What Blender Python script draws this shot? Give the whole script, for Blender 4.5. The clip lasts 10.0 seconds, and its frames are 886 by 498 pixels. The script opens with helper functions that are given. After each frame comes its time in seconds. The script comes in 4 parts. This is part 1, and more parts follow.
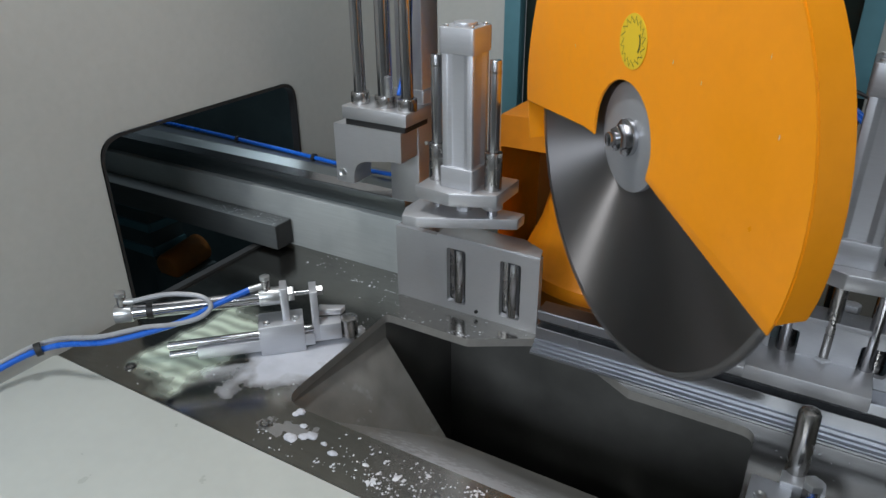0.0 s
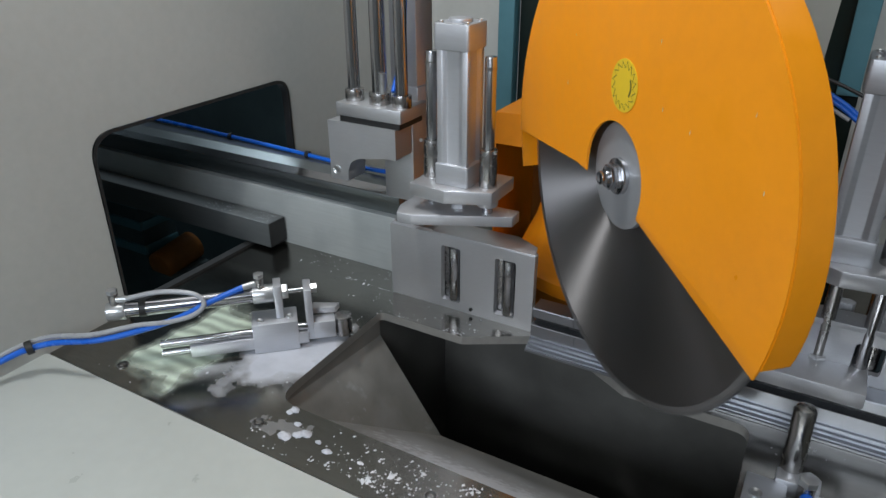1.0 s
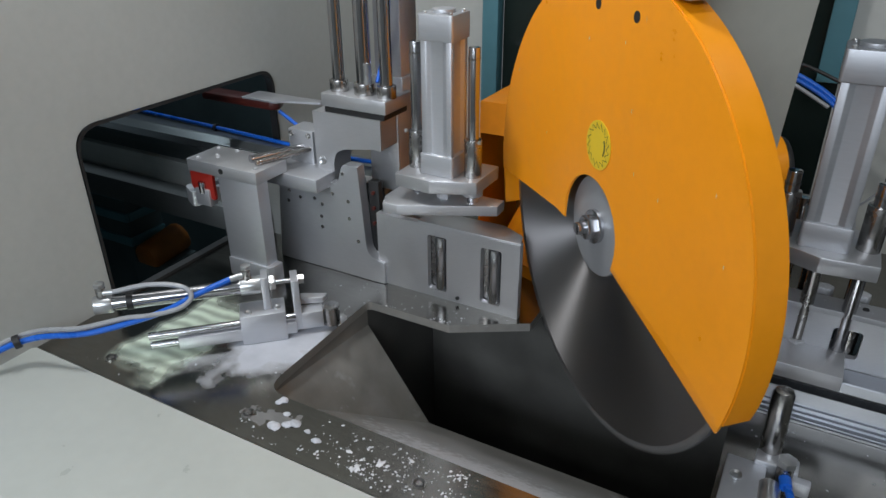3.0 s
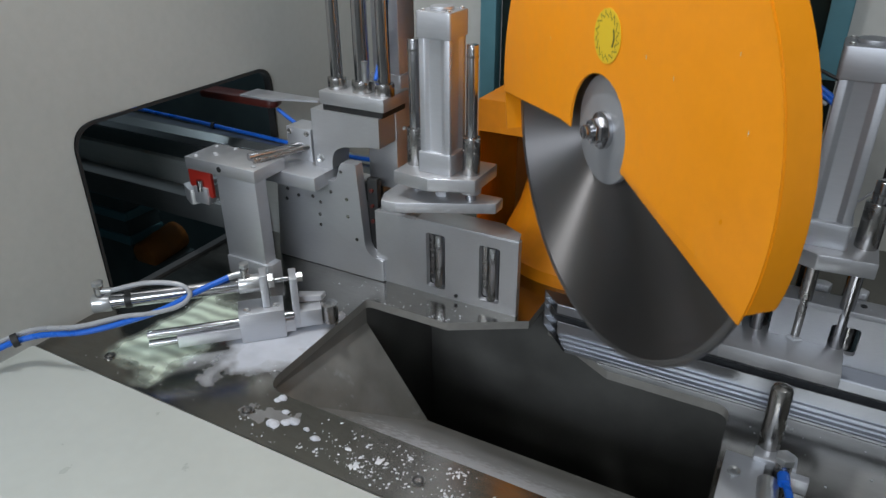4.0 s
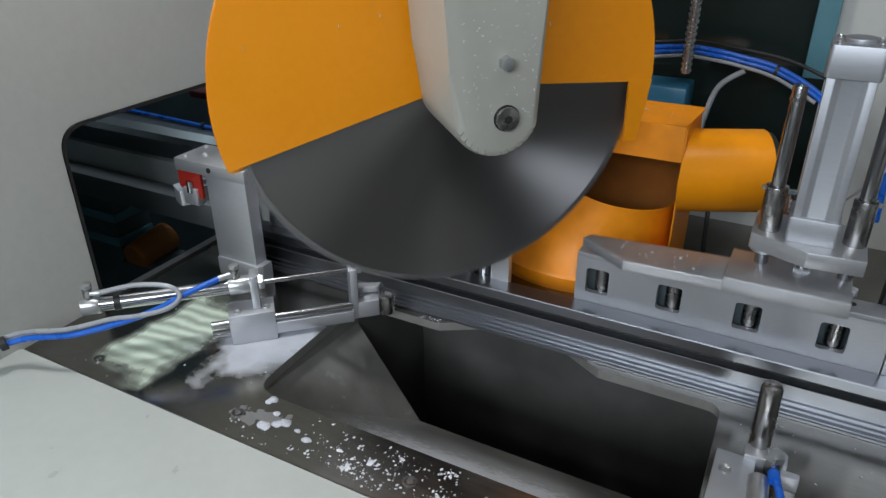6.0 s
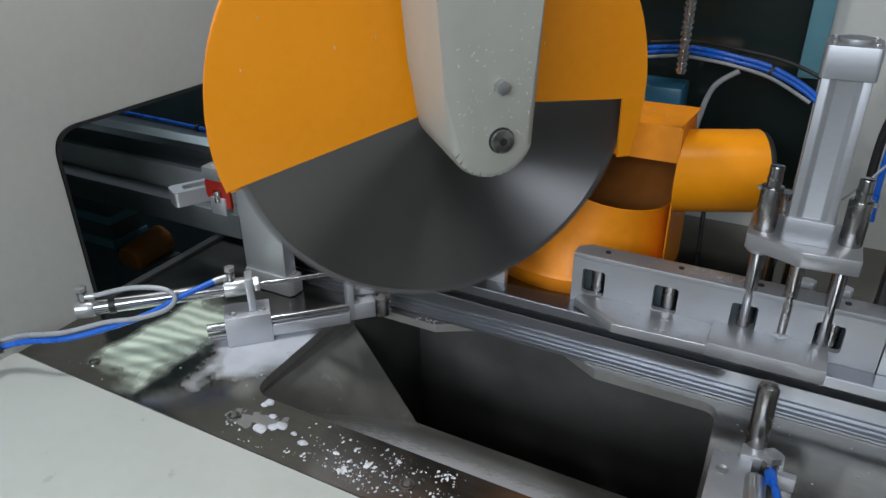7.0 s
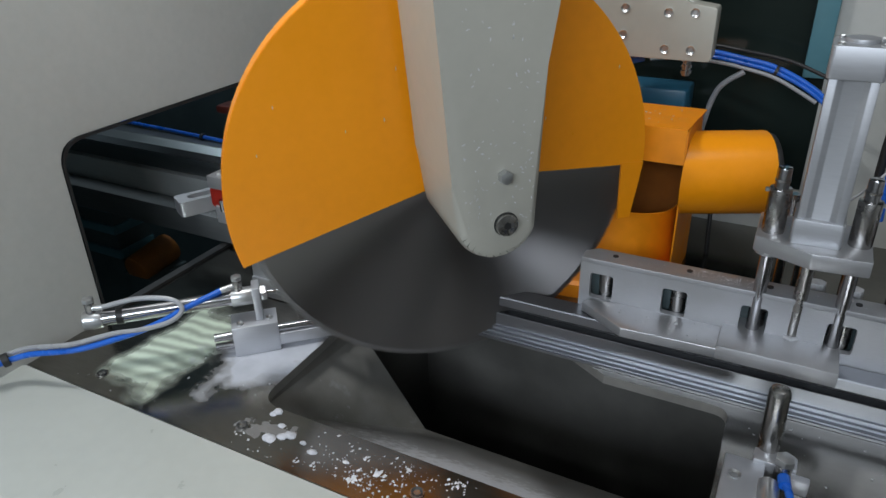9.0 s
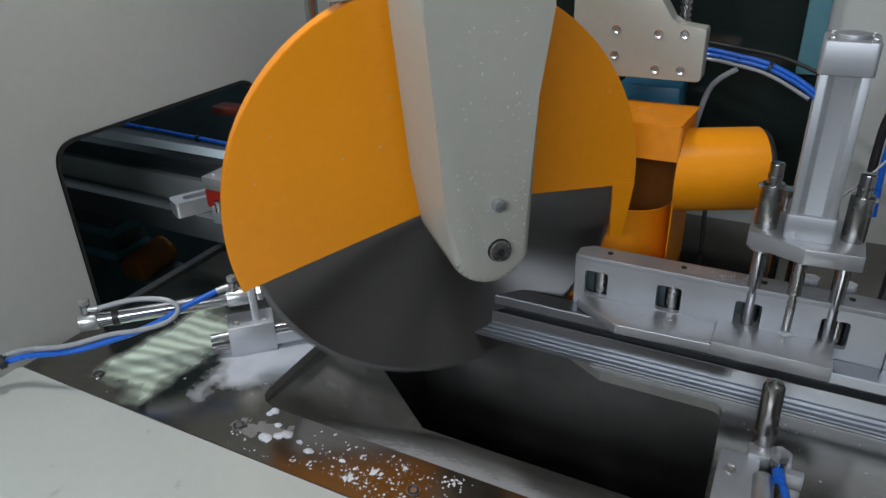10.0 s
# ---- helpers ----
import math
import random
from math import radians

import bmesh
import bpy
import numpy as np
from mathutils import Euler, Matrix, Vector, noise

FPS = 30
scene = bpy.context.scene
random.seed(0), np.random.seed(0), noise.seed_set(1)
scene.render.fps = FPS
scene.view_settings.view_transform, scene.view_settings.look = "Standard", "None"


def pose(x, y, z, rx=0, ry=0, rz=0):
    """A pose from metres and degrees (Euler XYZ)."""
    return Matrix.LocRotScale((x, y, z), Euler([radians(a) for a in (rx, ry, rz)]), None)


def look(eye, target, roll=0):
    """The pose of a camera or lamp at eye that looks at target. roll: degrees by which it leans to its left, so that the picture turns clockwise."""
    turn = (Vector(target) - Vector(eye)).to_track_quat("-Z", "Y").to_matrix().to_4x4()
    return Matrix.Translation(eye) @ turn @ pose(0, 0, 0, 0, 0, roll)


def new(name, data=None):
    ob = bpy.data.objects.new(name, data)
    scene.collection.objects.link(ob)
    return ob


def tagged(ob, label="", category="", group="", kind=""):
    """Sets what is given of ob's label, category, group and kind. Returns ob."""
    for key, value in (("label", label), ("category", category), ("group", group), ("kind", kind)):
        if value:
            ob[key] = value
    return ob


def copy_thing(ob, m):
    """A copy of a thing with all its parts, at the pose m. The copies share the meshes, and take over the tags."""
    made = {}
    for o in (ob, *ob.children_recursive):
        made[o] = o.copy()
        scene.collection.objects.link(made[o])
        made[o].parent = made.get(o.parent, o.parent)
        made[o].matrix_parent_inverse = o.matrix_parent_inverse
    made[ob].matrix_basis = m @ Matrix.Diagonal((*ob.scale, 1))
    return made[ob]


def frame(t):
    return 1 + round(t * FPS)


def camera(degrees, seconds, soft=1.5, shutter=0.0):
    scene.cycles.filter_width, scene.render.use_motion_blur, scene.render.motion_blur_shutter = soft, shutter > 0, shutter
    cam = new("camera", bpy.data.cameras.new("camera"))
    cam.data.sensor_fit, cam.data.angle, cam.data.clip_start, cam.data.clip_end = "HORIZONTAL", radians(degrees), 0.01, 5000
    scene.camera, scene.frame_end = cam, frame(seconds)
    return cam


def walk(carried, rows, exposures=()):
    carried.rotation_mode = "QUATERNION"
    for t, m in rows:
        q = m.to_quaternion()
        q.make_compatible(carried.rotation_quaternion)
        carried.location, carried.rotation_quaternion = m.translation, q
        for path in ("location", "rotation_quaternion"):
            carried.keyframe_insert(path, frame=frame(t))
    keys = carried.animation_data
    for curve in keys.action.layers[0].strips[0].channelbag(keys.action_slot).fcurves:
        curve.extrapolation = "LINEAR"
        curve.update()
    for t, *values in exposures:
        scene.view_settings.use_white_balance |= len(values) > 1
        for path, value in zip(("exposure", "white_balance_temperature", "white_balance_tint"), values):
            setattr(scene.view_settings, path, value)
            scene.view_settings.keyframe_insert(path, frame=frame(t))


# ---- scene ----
cam = camera(64.5, 10.0, soft=1.5, shutter=0.5)
PATH = [
    (0, (0.744, -1.02, 0.77), (-0.171, 0.522, -0.115), -0.5),
    (0.5, (0.742, -1.021, 0.769), (-0.16, 0.529, -0.116), -0.3),
    (1, (0.739, -1.019, 0.765), (-0.158, 0.533, -0.123), -0.2),
    (1.5, (0.737, -1.013, 0.767), (-0.145, 0.539, -0.134), -0.1),
    (2, (0.743, -1.017, 0.773), (-0.131, 0.533, -0.14), -0.2),
    (2.5, (0.747, -1.022, 0.775), (-0.119, 0.53, -0.143), -0.3),
    (4, (0.747, -1.024, 0.774), (-0.108, 0.529, -0.152), -0.4),
    (4.5, (0.747, -1.025, 0.776), (-0.105, 0.529, -0.149), -0.4),
    (5, (0.745, -1.026, 0.776), (-0.104, 0.531, -0.15), -0.4),
    (5.5, (0.749, -1.023, 0.774), (-0.094, 0.536, -0.153), -0.4),
    (7, (0.748, -1.018, 0.775), (-0.079, 0.55, -0.152), -0.5),
    (7.5, (0.747, -1.016, 0.778), (-0.084, 0.548, -0.149), -0.8),
    (8, (0.748, -1.02, 0.774), (-0.084, 0.55, -0.145), -1.0),
    (8.5, (0.748, -1.017, 0.774), (-0.085, 0.552, -0.145), -1.3),
    (9, (0.742, -1.015, 0.778), (-0.098, 0.551, -0.14), -1.5),
    (9.5, (0.745, -1.014, 0.776), (-0.096, 0.552, -0.141), -1.6),
    (10, (0.749, -1.016, 0.776), (-0.087, 0.553, -0.141), -1.9),
]
walk(cam, [(t, look(eye, target, roll)) for t, eye, target, roll in PATH],
     exposures=[(0, 0.03), (5.0, 0.03), (5.6, 0.15), (7.0, 0.16), (8.0, 0.11), (9.0, 0.04), (10.0, -0.10)])

# ---- light ----
world = bpy.data.worlds.new("world")
scene.world = world
world.use_nodes = True
world.node_tree.nodes["Background"].inputs[0].default_value = (0.9, 0.95, 1.0, 1)
world.node_tree.nodes["Background"].inputs[1].default_value = 0.15


def area_lamp(name, eye, target, sx, sy, watts, colour):
    data = bpy.data.lights.new(name, "AREA")
    data.shape, data.size, data.size_y, data.energy, data.color = "RECTANGLE", sx, sy, watts, colour
    ob = new(name, data)
    ob.matrix_world = look(eye, target)
    return ob


area_lamp("overhead_light", (-0.14, -0.25, 1.66), (0.10, -0.10, 0.0), 0.24, 0.10, 12.0, (0.965, 0.99, 1.015))
# weak fill from the right, added for the guard's right face; no known fixture
area_lamp("overhead_light", (0.98, -0.25, 1.66), (0.75, -0.10, 0.0), 0.8, 0.10, 3.8, (0.965, 0.99, 1.015))
area_lamp("workshop_light", (0.6, -3.2, 1.65), (0.4, 0.0, 0.3), 2.4, 0.6, 60, (0.87, 0.96, 1.08))
area_lamp("workshop_light", (0.4, -3.6, 2.7), (0.4, -4.6, 0.3), 4.0, 0.8, 40, (0.90, 0.96, 1.04))
area_lamp("neighbour_light", (-1.15, 0.42, 1.66), (-1.1, 0.30, 0.0), 0.9, 0.1, 9, (0.82, 0.96, 1.08))


# ---- materials ----


def material(name, colour, rough=0.5, metal=0.0, var=0.15, scale=30.0, bump=0.0, stretch=(1, 1, 1), rough_var=0.1, dirt=None, dirt_scale=6.0, dirt_edge=(0.62, 0.7), aniso=0.0, spec=0.5):
    m = bpy.data.materials.new(name)
    m.use_nodes = True
    nt = m.node_tree
    n, l = nt.nodes, nt.links
    b = n["Principled BSDF"]
    tc = n.new("ShaderNodeTexCoord")
    mp = n.new("ShaderNodeMapping")
    mp.inputs["Scale"].default_value = stretch
    l.new(tc.outputs["Object"], mp.inputs["Vector"])
    fine = n.new("ShaderNodeTexNoise")
    fine.inputs["Scale"].default_value, fine.inputs["Detail"].default_value = scale, 6
    l.new(mp.outputs[0], fine.inputs["Vector"])
    broad = n.new("ShaderNodeTexNoise")
    broad.inputs["Scale"].default_value, broad.inputs["Detail"].default_value = 5.0, 4
    l.new(tc.outputs["Object"], broad.inputs["Vector"])
    add = n.new("ShaderNodeMath")
    add.operation = "ADD"
    l.new(fine.outputs["Fac"], add.inputs[0])
    l.new(broad.outputs["Fac"], add.inputs[1])
    rng = n.new("ShaderNodeMapRange")
    rng.inputs["From Min"].default_value, rng.inputs["From Max"].default_value = 0.6, 1.4
    l.new(add.outputs[0], rng.inputs["Value"])
    mix = n.new("ShaderNodeMix")
    mix.data_type = "RGBA"
    mix.inputs["A"].default_value = (*[c * (1 - var) for c in colour], 1)
    mix.inputs["B"].default_value = (*[min(1, c * (1 + var)) for c in colour], 1)
    l.new(rng.outputs[0], mix.inputs["Factor"])
    out = mix.outputs["Result"]
    if dirt:
        spots = n.new("ShaderNodeTexNoise")
        spots.inputs["Scale"].default_value, spots.inputs["Detail"].default_value = dirt_scale, 8
        l.new(tc.outputs["Object"], spots.inputs["Vector"])
        edge = n.new("ShaderNodeMapRange")
        edge.inputs["From Min"].default_value, edge.inputs["From Max"].default_value = dirt_edge
        l.new(spots.outputs["Fac"], edge.inputs["Value"])
        mix2 = n.new("ShaderNodeMix")
        mix2.data_type = "RGBA"
        l.new(edge.outputs[0], mix2.inputs["Factor"])
        l.new(out, mix2.inputs["A"])
        mix2.inputs["B"].default_value = (*dirt, 1)
        out = mix2.outputs["Result"]
    l.new(out, b.inputs["Base Color"])
    rr = n.new("ShaderNodeMapRange")
    rr.inputs["From Min"].default_value, rr.inputs["From Max"].default_value = 0.6, 1.4
    rr.inputs["To Min"].default_value, rr.inputs["To Max"].default_value = max(0.02, rough - rough_var), rough + rough_var
    l.new(add.outputs[0], rr.inputs["Value"])
    l.new(rr.outputs[0], b.inputs["Roughness"])
    b.inputs["Metallic"].default_value = metal
    b.inputs["Specular IOR Level"].default_value = spec
    if bump:
        bp = n.new("ShaderNodeBump")
        bp.inputs["Strength"].default_value, bp.inputs["Distance"].default_value = bump, 0.002
        l.new(fine.outputs["Fac"], bp.inputs["Height"])
        l.new(bp.outputs[0], b.inputs["Normal"])
    if aniso:
        b.inputs["Anisotropic"].default_value = aniso
        b.inputs["Anisotropic Rotation"].default_value = 0.25
        tg = n.new("ShaderNodeTangent")
        tg.direction_type, tg.axis = "RADIAL", "Y"
        l.new(tg.outputs[0], b.inputs["Tangent"])
    return m


WALL = material("grey_enamel", (0.43, 0.435, 0.41), 0.5, 0, 0.05, 60, 0.05, spec=0.3)
COVER = material("pale_enamel", (0.50, 0.525, 0.49), 0.35, 0, 0.05, 45, 0.05, dirt=(0.7, 0.72, 0.7), dirt_scale=40, dirt_edge=(0.74, 0.78))
PLATE = material("ground_steel", (0.26, 0.25, 0.228), 0.19, 1.0, 0.15, 25, 0.015, (1, 6, 1), 0.05, dirt=(0.30, 0.295, 0.28), dirt_scale=9, dirt_edge=(0.58, 0.75))
CHUTE = material("dusty_chute_steel", (0.25, 0.245, 0.225), 0.5, 0.35, 0.25, 18, 0.1, dirt=(0.34, 0.34, 0.33), dirt_scale=16)
ALU = material("milled_aluminium", (0.57, 0.575, 0.59), 0.44, 0.82, 0.08, 70, 0.04, (1, 1, 10), 0.1, dirt=(0.54, 0.54, 0.54), dirt_scale=8, dirt_edge=(0.55, 0.8))
ALU_SOFT = material("anodised_aluminium", (0.57, 0.58, 0.605), 0.44, 0.8, 0.06, 40, 0.02, (1, 1, 8), 0.05)
PROFILE = material("mill_finish_profile", (0.29, 0.30, 0.32), 0.30, 1.0, 0.03, 60, 0.0, (0.1, 4, 4), 0.02)
RAILMAT = material("dark_anodised_rail", (0.23, 0.25, 0.255), 0.35, 0.9, 0.1, 40, 0.03, (0.3, 6, 6), 0.08)
STEEL = material("ground_rod_steel", (0.47, 0.47, 0.485), 0.18, 1.0, 0.06, 50, 0.0, (1, 1, 1), 0.03)
BUSH = material("turned_steel", (0.40, 0.39, 0.38), 0.27, 1.0, 0.06, 60, 0.0, (1, 1, 1), 0.03)
ZINC = material("zinc_plated_steel", (0.55, 0.56, 0.56), 0.34, 0.9, 0.15, 80, 0.05)
ORANGE = material("orange_enamel", (0.88, 0.300, 0.004), 0.36, 0, 0.05, 50, 0.06, dirt=(0.75, 0.42, 0.12), dirt_scale=70, dirt_edge=(0.76, 0.8))
ORANGE_DULL = material("dusty_orange_enamel", (0.80, 0.26, 0.006), 0.45, 0, 0.1, 40, 0.06, dirt=(0.7, 0.42, 0.2), dirt_scale=60, dirt_edge=(0.74, 0.8))
ARM = material("beige_grey_enamel", (0.40, 0.39, 0.34), 0.38, 0, 0.05, 50, 0.08, dirt=(0.75, 0.75, 0.72), dirt_scale=55, dirt_edge=(0.76, 0.79))
BLADE = material("saw_blade_steel", (0.275, 0.265, 0.265), 0.43, 1.0, 0.0, 8, 0.0, aniso=1.0, rough_var=0.0)
BLADE_RIM = material("blade_rim_steel", (0.30, 0.295, 0.295), 0.5, 1.0, 0.1, 40)
TEAL = material("teal_enamel", (0.085, 0.21, 0.25), 0.45, 0, 0.08, 40, 0.05)
BLACK = material("black_rubber", (0.015, 0.015, 0.015), 0.5, 0, 0.2, 60)
# dark tone for unlit insides and rear faces, with their shade in the colour
DARK = material("shaded_interior_tone", (0.06, 0.085, 0.09), 0.45, 0, 0.3, 12)
BLUE = material("blue_polyurethane_hose", (0.010, 0.11, 0.52), 0.3, 0, 0.08, 40)
GREYHOSE = material("grey_polyurethane_hose", (0.29, 0.30, 0.315), 0.3, 0, 0.08, 40)
RED = material("red_anodised", (0.34, 0.022, 0.014), 0.35, 0.2, 0.15, 40)
DARK_STEEL = material("blackened_steel", (0.10, 0.10, 0.098), 0.4, 0.8, 0.1, 60)
MAROON = material("dull_maroon_plastic", (0.075, 0.014, 0.010), 0.4, 0, 0.2, 40)
STOPBAR = material("grey_painted_bar", (0.085, 0.092, 0.092), 0.35, 0.0, 0.2, 30, 0.03, (0.3, 4, 4), 0.08)
YELLOW = material("yellow_sticker", (0.74, 0.50, 0.02), 0.4, 0, 0.05, 60)
INK = material("sticker_ink", (0.12, 0.11, 0.02), 0.5, 0, 0.1, 60)
FROST = material("aluminium_dust", (0.50, 0.51, 0.545), 0.85, 0, 0.35, 160, 0.8)
CHIP = material("aluminium_chips", (0.58, 0.59, 0.61), 0.55, 0.3, 0.35, 200)
FLOOR = material("workshop_concrete", (0.25, 0.25, 0.24), 0.7, 0, 0.2, 8, 0.1)
GLASS = material("tinted_acrylic", (0.012, 0.018, 0.016), 0.08, 0, 0.3, 3, 0.0, rough_var=0.03, spec=0.22)
ALU_DULL = material("dull_milled_aluminium", (0.42, 0.425, 0.44), 0.48, 0.65, 0.1, 70, 0.05, (1, 1, 10), 0.1, dirt=(0.40, 0.40, 0.40), dirt_scale=8, dirt_edge=(0.55, 0.8))
PALE_RAIL = material("dusty_pale_rail", (0.45, 0.475, 0.465), 0.42, 0.35, 0.1, 40, 0.02, (0.3, 3, 6), 0.1, dirt=(0.36, 0.38, 0.38), dirt_scale=7, dirt_edge=(0.5, 0.75))
ALU_DARKER = material("darker_anodised_aluminium", (0.45, 0.46, 0.48), 0.48, 0.7, 0.08, 40, 0.02, (1, 1, 8), 0.05)
DEEP_TEAL = material("deep_blue_green_enamel", (0.03, 0.14, 0.23), 0.4, 0, 0.1, 40, 0.05)
SHADED_ORANGE = material("shaded_orange_paint", (0.30, 0.10, 0.012), 0.6, 0, 0.3, 25, 0.05)



def add_stain_or_sheen(m, centre, half, turn, dark, pale, metal, rough, bands=0.0, ragged=0.6, rscale=14.0, cover=1.0, soft=0.12):
    """A stain, or with bands a painted reflection, with a ragged outline of its own on a surface."""
    nt = m.node_tree
    n, l = nt.nodes, nt.links
    b = n["Principled BSDF"]
    tc = n.new("ShaderNodeTexCoord")
    mp = n.new("ShaderNodeMapping")
    mp.vector_type = "TEXTURE"
    mp.inputs["Location"].default_value = (*centre, 0)
    mp.inputs["Rotation"].default_value = (0, 0, radians(turn))
    mp.inputs["Scale"].default_value = (*half, 1)
    l.new(tc.outputs["Object"], mp.inputs["Vector"])
    sep = n.new("ShaderNodeSeparateXYZ")
    l.new(mp.outputs[0], sep.inputs[0])

    def calc(op, a, b_=None):
        k = n.new("ShaderNodeMath")
        k.operation = op
        for i, v in enumerate((a, b_)):
            if v is None:
                continue
            if isinstance(v, float):
                k.inputs[i].default_value = v
            else:
                l.new(v, k.inputs[i])
        return k.outputs[0]
    noise_ = n.new("ShaderNodeTexNoise")
    noise_.inputs["Scale"].default_value, noise_.inputs["Detail"].default_value = rscale, 7
    l.new(tc.outputs["Object"], noise_.inputs["Vector"])
    edge = calc("MAXIMUM", calc("ABSOLUTE", sep.outputs[0]), calc("ABSOLUTE", sep.outputs[1]))
    edge = calc("ADD", edge, calc("MULTIPLY", calc("SUBTRACT", noise_.outputs["Fac"], 0.5), ragged * 3))
    ramp = n.new("ShaderNodeMapRange")
    ramp.inputs["From Min"].default_value, ramp.inputs["From Max"].default_value = 1.0 + soft, 1.0 - soft
    ramp.inputs["To Max"].default_value = cover
    l.new(edge, ramp.inputs["Value"])
    tone = n.new("ShaderNodeMix")
    tone.data_type = "RGBA"
    tone.inputs["A"].default_value, tone.inputs["B"].default_value = (*dark, 1), (*pale, 1)
    # wavy bands: light and dark of a mirrored image, put into the colour
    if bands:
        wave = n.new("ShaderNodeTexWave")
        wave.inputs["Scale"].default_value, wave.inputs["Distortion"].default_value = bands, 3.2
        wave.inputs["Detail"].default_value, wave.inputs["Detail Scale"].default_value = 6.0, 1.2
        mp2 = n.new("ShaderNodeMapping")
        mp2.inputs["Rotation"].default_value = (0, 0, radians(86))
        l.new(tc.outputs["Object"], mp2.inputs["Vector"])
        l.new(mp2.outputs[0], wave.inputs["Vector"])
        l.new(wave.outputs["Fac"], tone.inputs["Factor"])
    else:
        l.new(noise_.outputs["Fac"], tone.inputs["Factor"])
    for name, value in (("Base Color", tone.outputs["Result"]), ("Roughness", rough), ("Metallic", metal)):
        mix = n.new("ShaderNodeMix")
        mix.data_type = "RGBA" if name == "Base Color" else "FLOAT"
        l.new(ramp.outputs[0], mix.inputs["Factor"])
        socket = b.inputs[name]
        if socket.is_linked:
            l.new(socket.links[0].from_socket, mix.inputs["A"])
        else:
            mix.inputs["A"].default_value = socket.default_value
        if isinstance(value, float):
            mix.inputs["B"].default_value = value
        else:
            l.new(value, mix.inputs["B"])
        l.new(mix.outputs["Result"], socket)


# pale green bands: a reflection in the polished plate, painted as colour
add_stain_or_sheen(PLATE, (-0.238, -0.268), (0.072, 0.128), -6, (0.46, 0.53, 0.42), (0.86, 0.97, 0.80), 0.35, 0.3, bands=11.0, ragged=0.26, rscale=16.0, soft=0.22)
add_stain_or_sheen(PLATE, (-0.052, -0.222), (0.095, 0.062), 42, (0.34, 0.355, 0.39), (0.60, 0.62, 0.67), 0.1, 0.75, ragged=0.9, rscale=16.0, soft=0.3)
add_stain_or_sheen(PLATE, (0.062, -0.378), (0.034, 0.014), 10, (0.40, 0.40, 0.44), (0.68, 0.70, 0.75), 0.1, 0.8, ragged=1.5, rscale=42.0, soft=0.1, cover=0.25)
add_stain_or_sheen(CHUTE, (0.34, -0.22), (0.19, 0.10), 0, (0.34, 0.345, 0.36), (0.56, 0.57, 0.60), 0.1, 0.8, ragged=0.5, rscale=14.0, soft=0.45, cover=0.45)
add_stain_or_sheen(CHUTE, (0.40, -0.25), (0.20, 0.06), 0, (0.50, 0.51, 0.54), (0.70, 0.71, 0.74), 0.1, 0.8, ragged=1.0, rscale=70.0, soft=0.35, cover=0.65)

# ---- mesh tools ----


def link(name, bm, mat, parent=None, label="", sharp=35):
    mesh = bpy.data.meshes.new(name)
    bmesh.ops.recalc_face_normals(bm, faces=bm.faces)
    bm.to_mesh(mesh)
    bm.free()
    mesh.shade_smooth()
    mesh.set_sharp_from_angle(angle=radians(sharp))
    mesh.materials.append(mat)
    ob = new(name, mesh)
    if parent is not None:
        ob.parent = parent
    if label:
        ob["label"] = label
    return ob


def part(name, bm, material_, parent, label=""):
    return link(name, bm, material_, parent, label)


def thing(name, label, category, at=None, group="", kind=""):
    ob = new(name)
    ob.empty_display_size = 0.02
    if at is not None:
        ob.matrix_basis = at
    return tagged(ob, label, category, group, kind)


def box(x0, x1, y0, y1, z0, z1, bevel=0.0015, bm=None):
    b = bm or bmesh.new()
    made = bmesh.ops.create_cube(b, size=1.0, matrix=Matrix.Translation(((x0 + x1) / 2, (y0 + y1) / 2, (z0 + z1) / 2)) @ Matrix.Diagonal((abs(x1 - x0), abs(y1 - y0), abs(z1 - z0), 1)))
    if bevel:
        edges = list({e for v in made["verts"] for e in v.link_edges})
        bmesh.ops.bevel(b, geom=edges, offset=bevel, segments=2, profile=0.5, affect="EDGES")
    return b


def rod(p0, p1, r, r2=None, seg=24, bm=None, bevel=0.0):
    b = bm or bmesh.new()
    p0, p1 = Vector(p0), Vector(p1)
    d = p1 - p0
    m = Matrix.Translation((p0 + p1) / 2) @ d.to_track_quat("Z", "Y").to_matrix().to_4x4()
    made = bmesh.ops.create_cone(b, cap_ends=True, segments=seg, radius1=r, radius2=r if r2 is None else r2, depth=d.length, matrix=m)
    if bevel:
        edges = [e for e in {e for v in made["verts"] for e in v.link_edges} if any(len(f.verts) > 4 for f in e.link_faces)]
        bmesh.ops.bevel(b, geom=edges, offset=bevel, segments=2, profile=0.5, affect="EDGES")
    return b


def prism(poly, z0, z1, bevel=0.0015, bm=None, axis="z"):
    """A polygon drawn out along an axis. For axis y the polygon is (x, z); for x it is (y, z)."""
    b = bm or bmesh.new()

    def place(p, h):
        return (p[0], p[1], h) if axis == "z" else (p[0], h, p[1]) if axis == "y" else (h, p[0], p[1])
    low = [b.verts.new(place(p, z0)) for p in poly]
    high = [b.verts.new(place(p, z1)) for p in poly]
    faces = [b.faces.new(low), b.faces.new(high)]
    k = len(poly)
    for i in range(k):
        faces.append(b.faces.new((low[i], low[(i + 1) % k], high[(i + 1) % k], high[i])))
    if bevel:
        edges = list({e for f in faces for e in f.edges})
        bmesh.ops.bevel(b, geom=edges, offset=bevel, segments=2, profile=0.5, affect="EDGES")
    return b


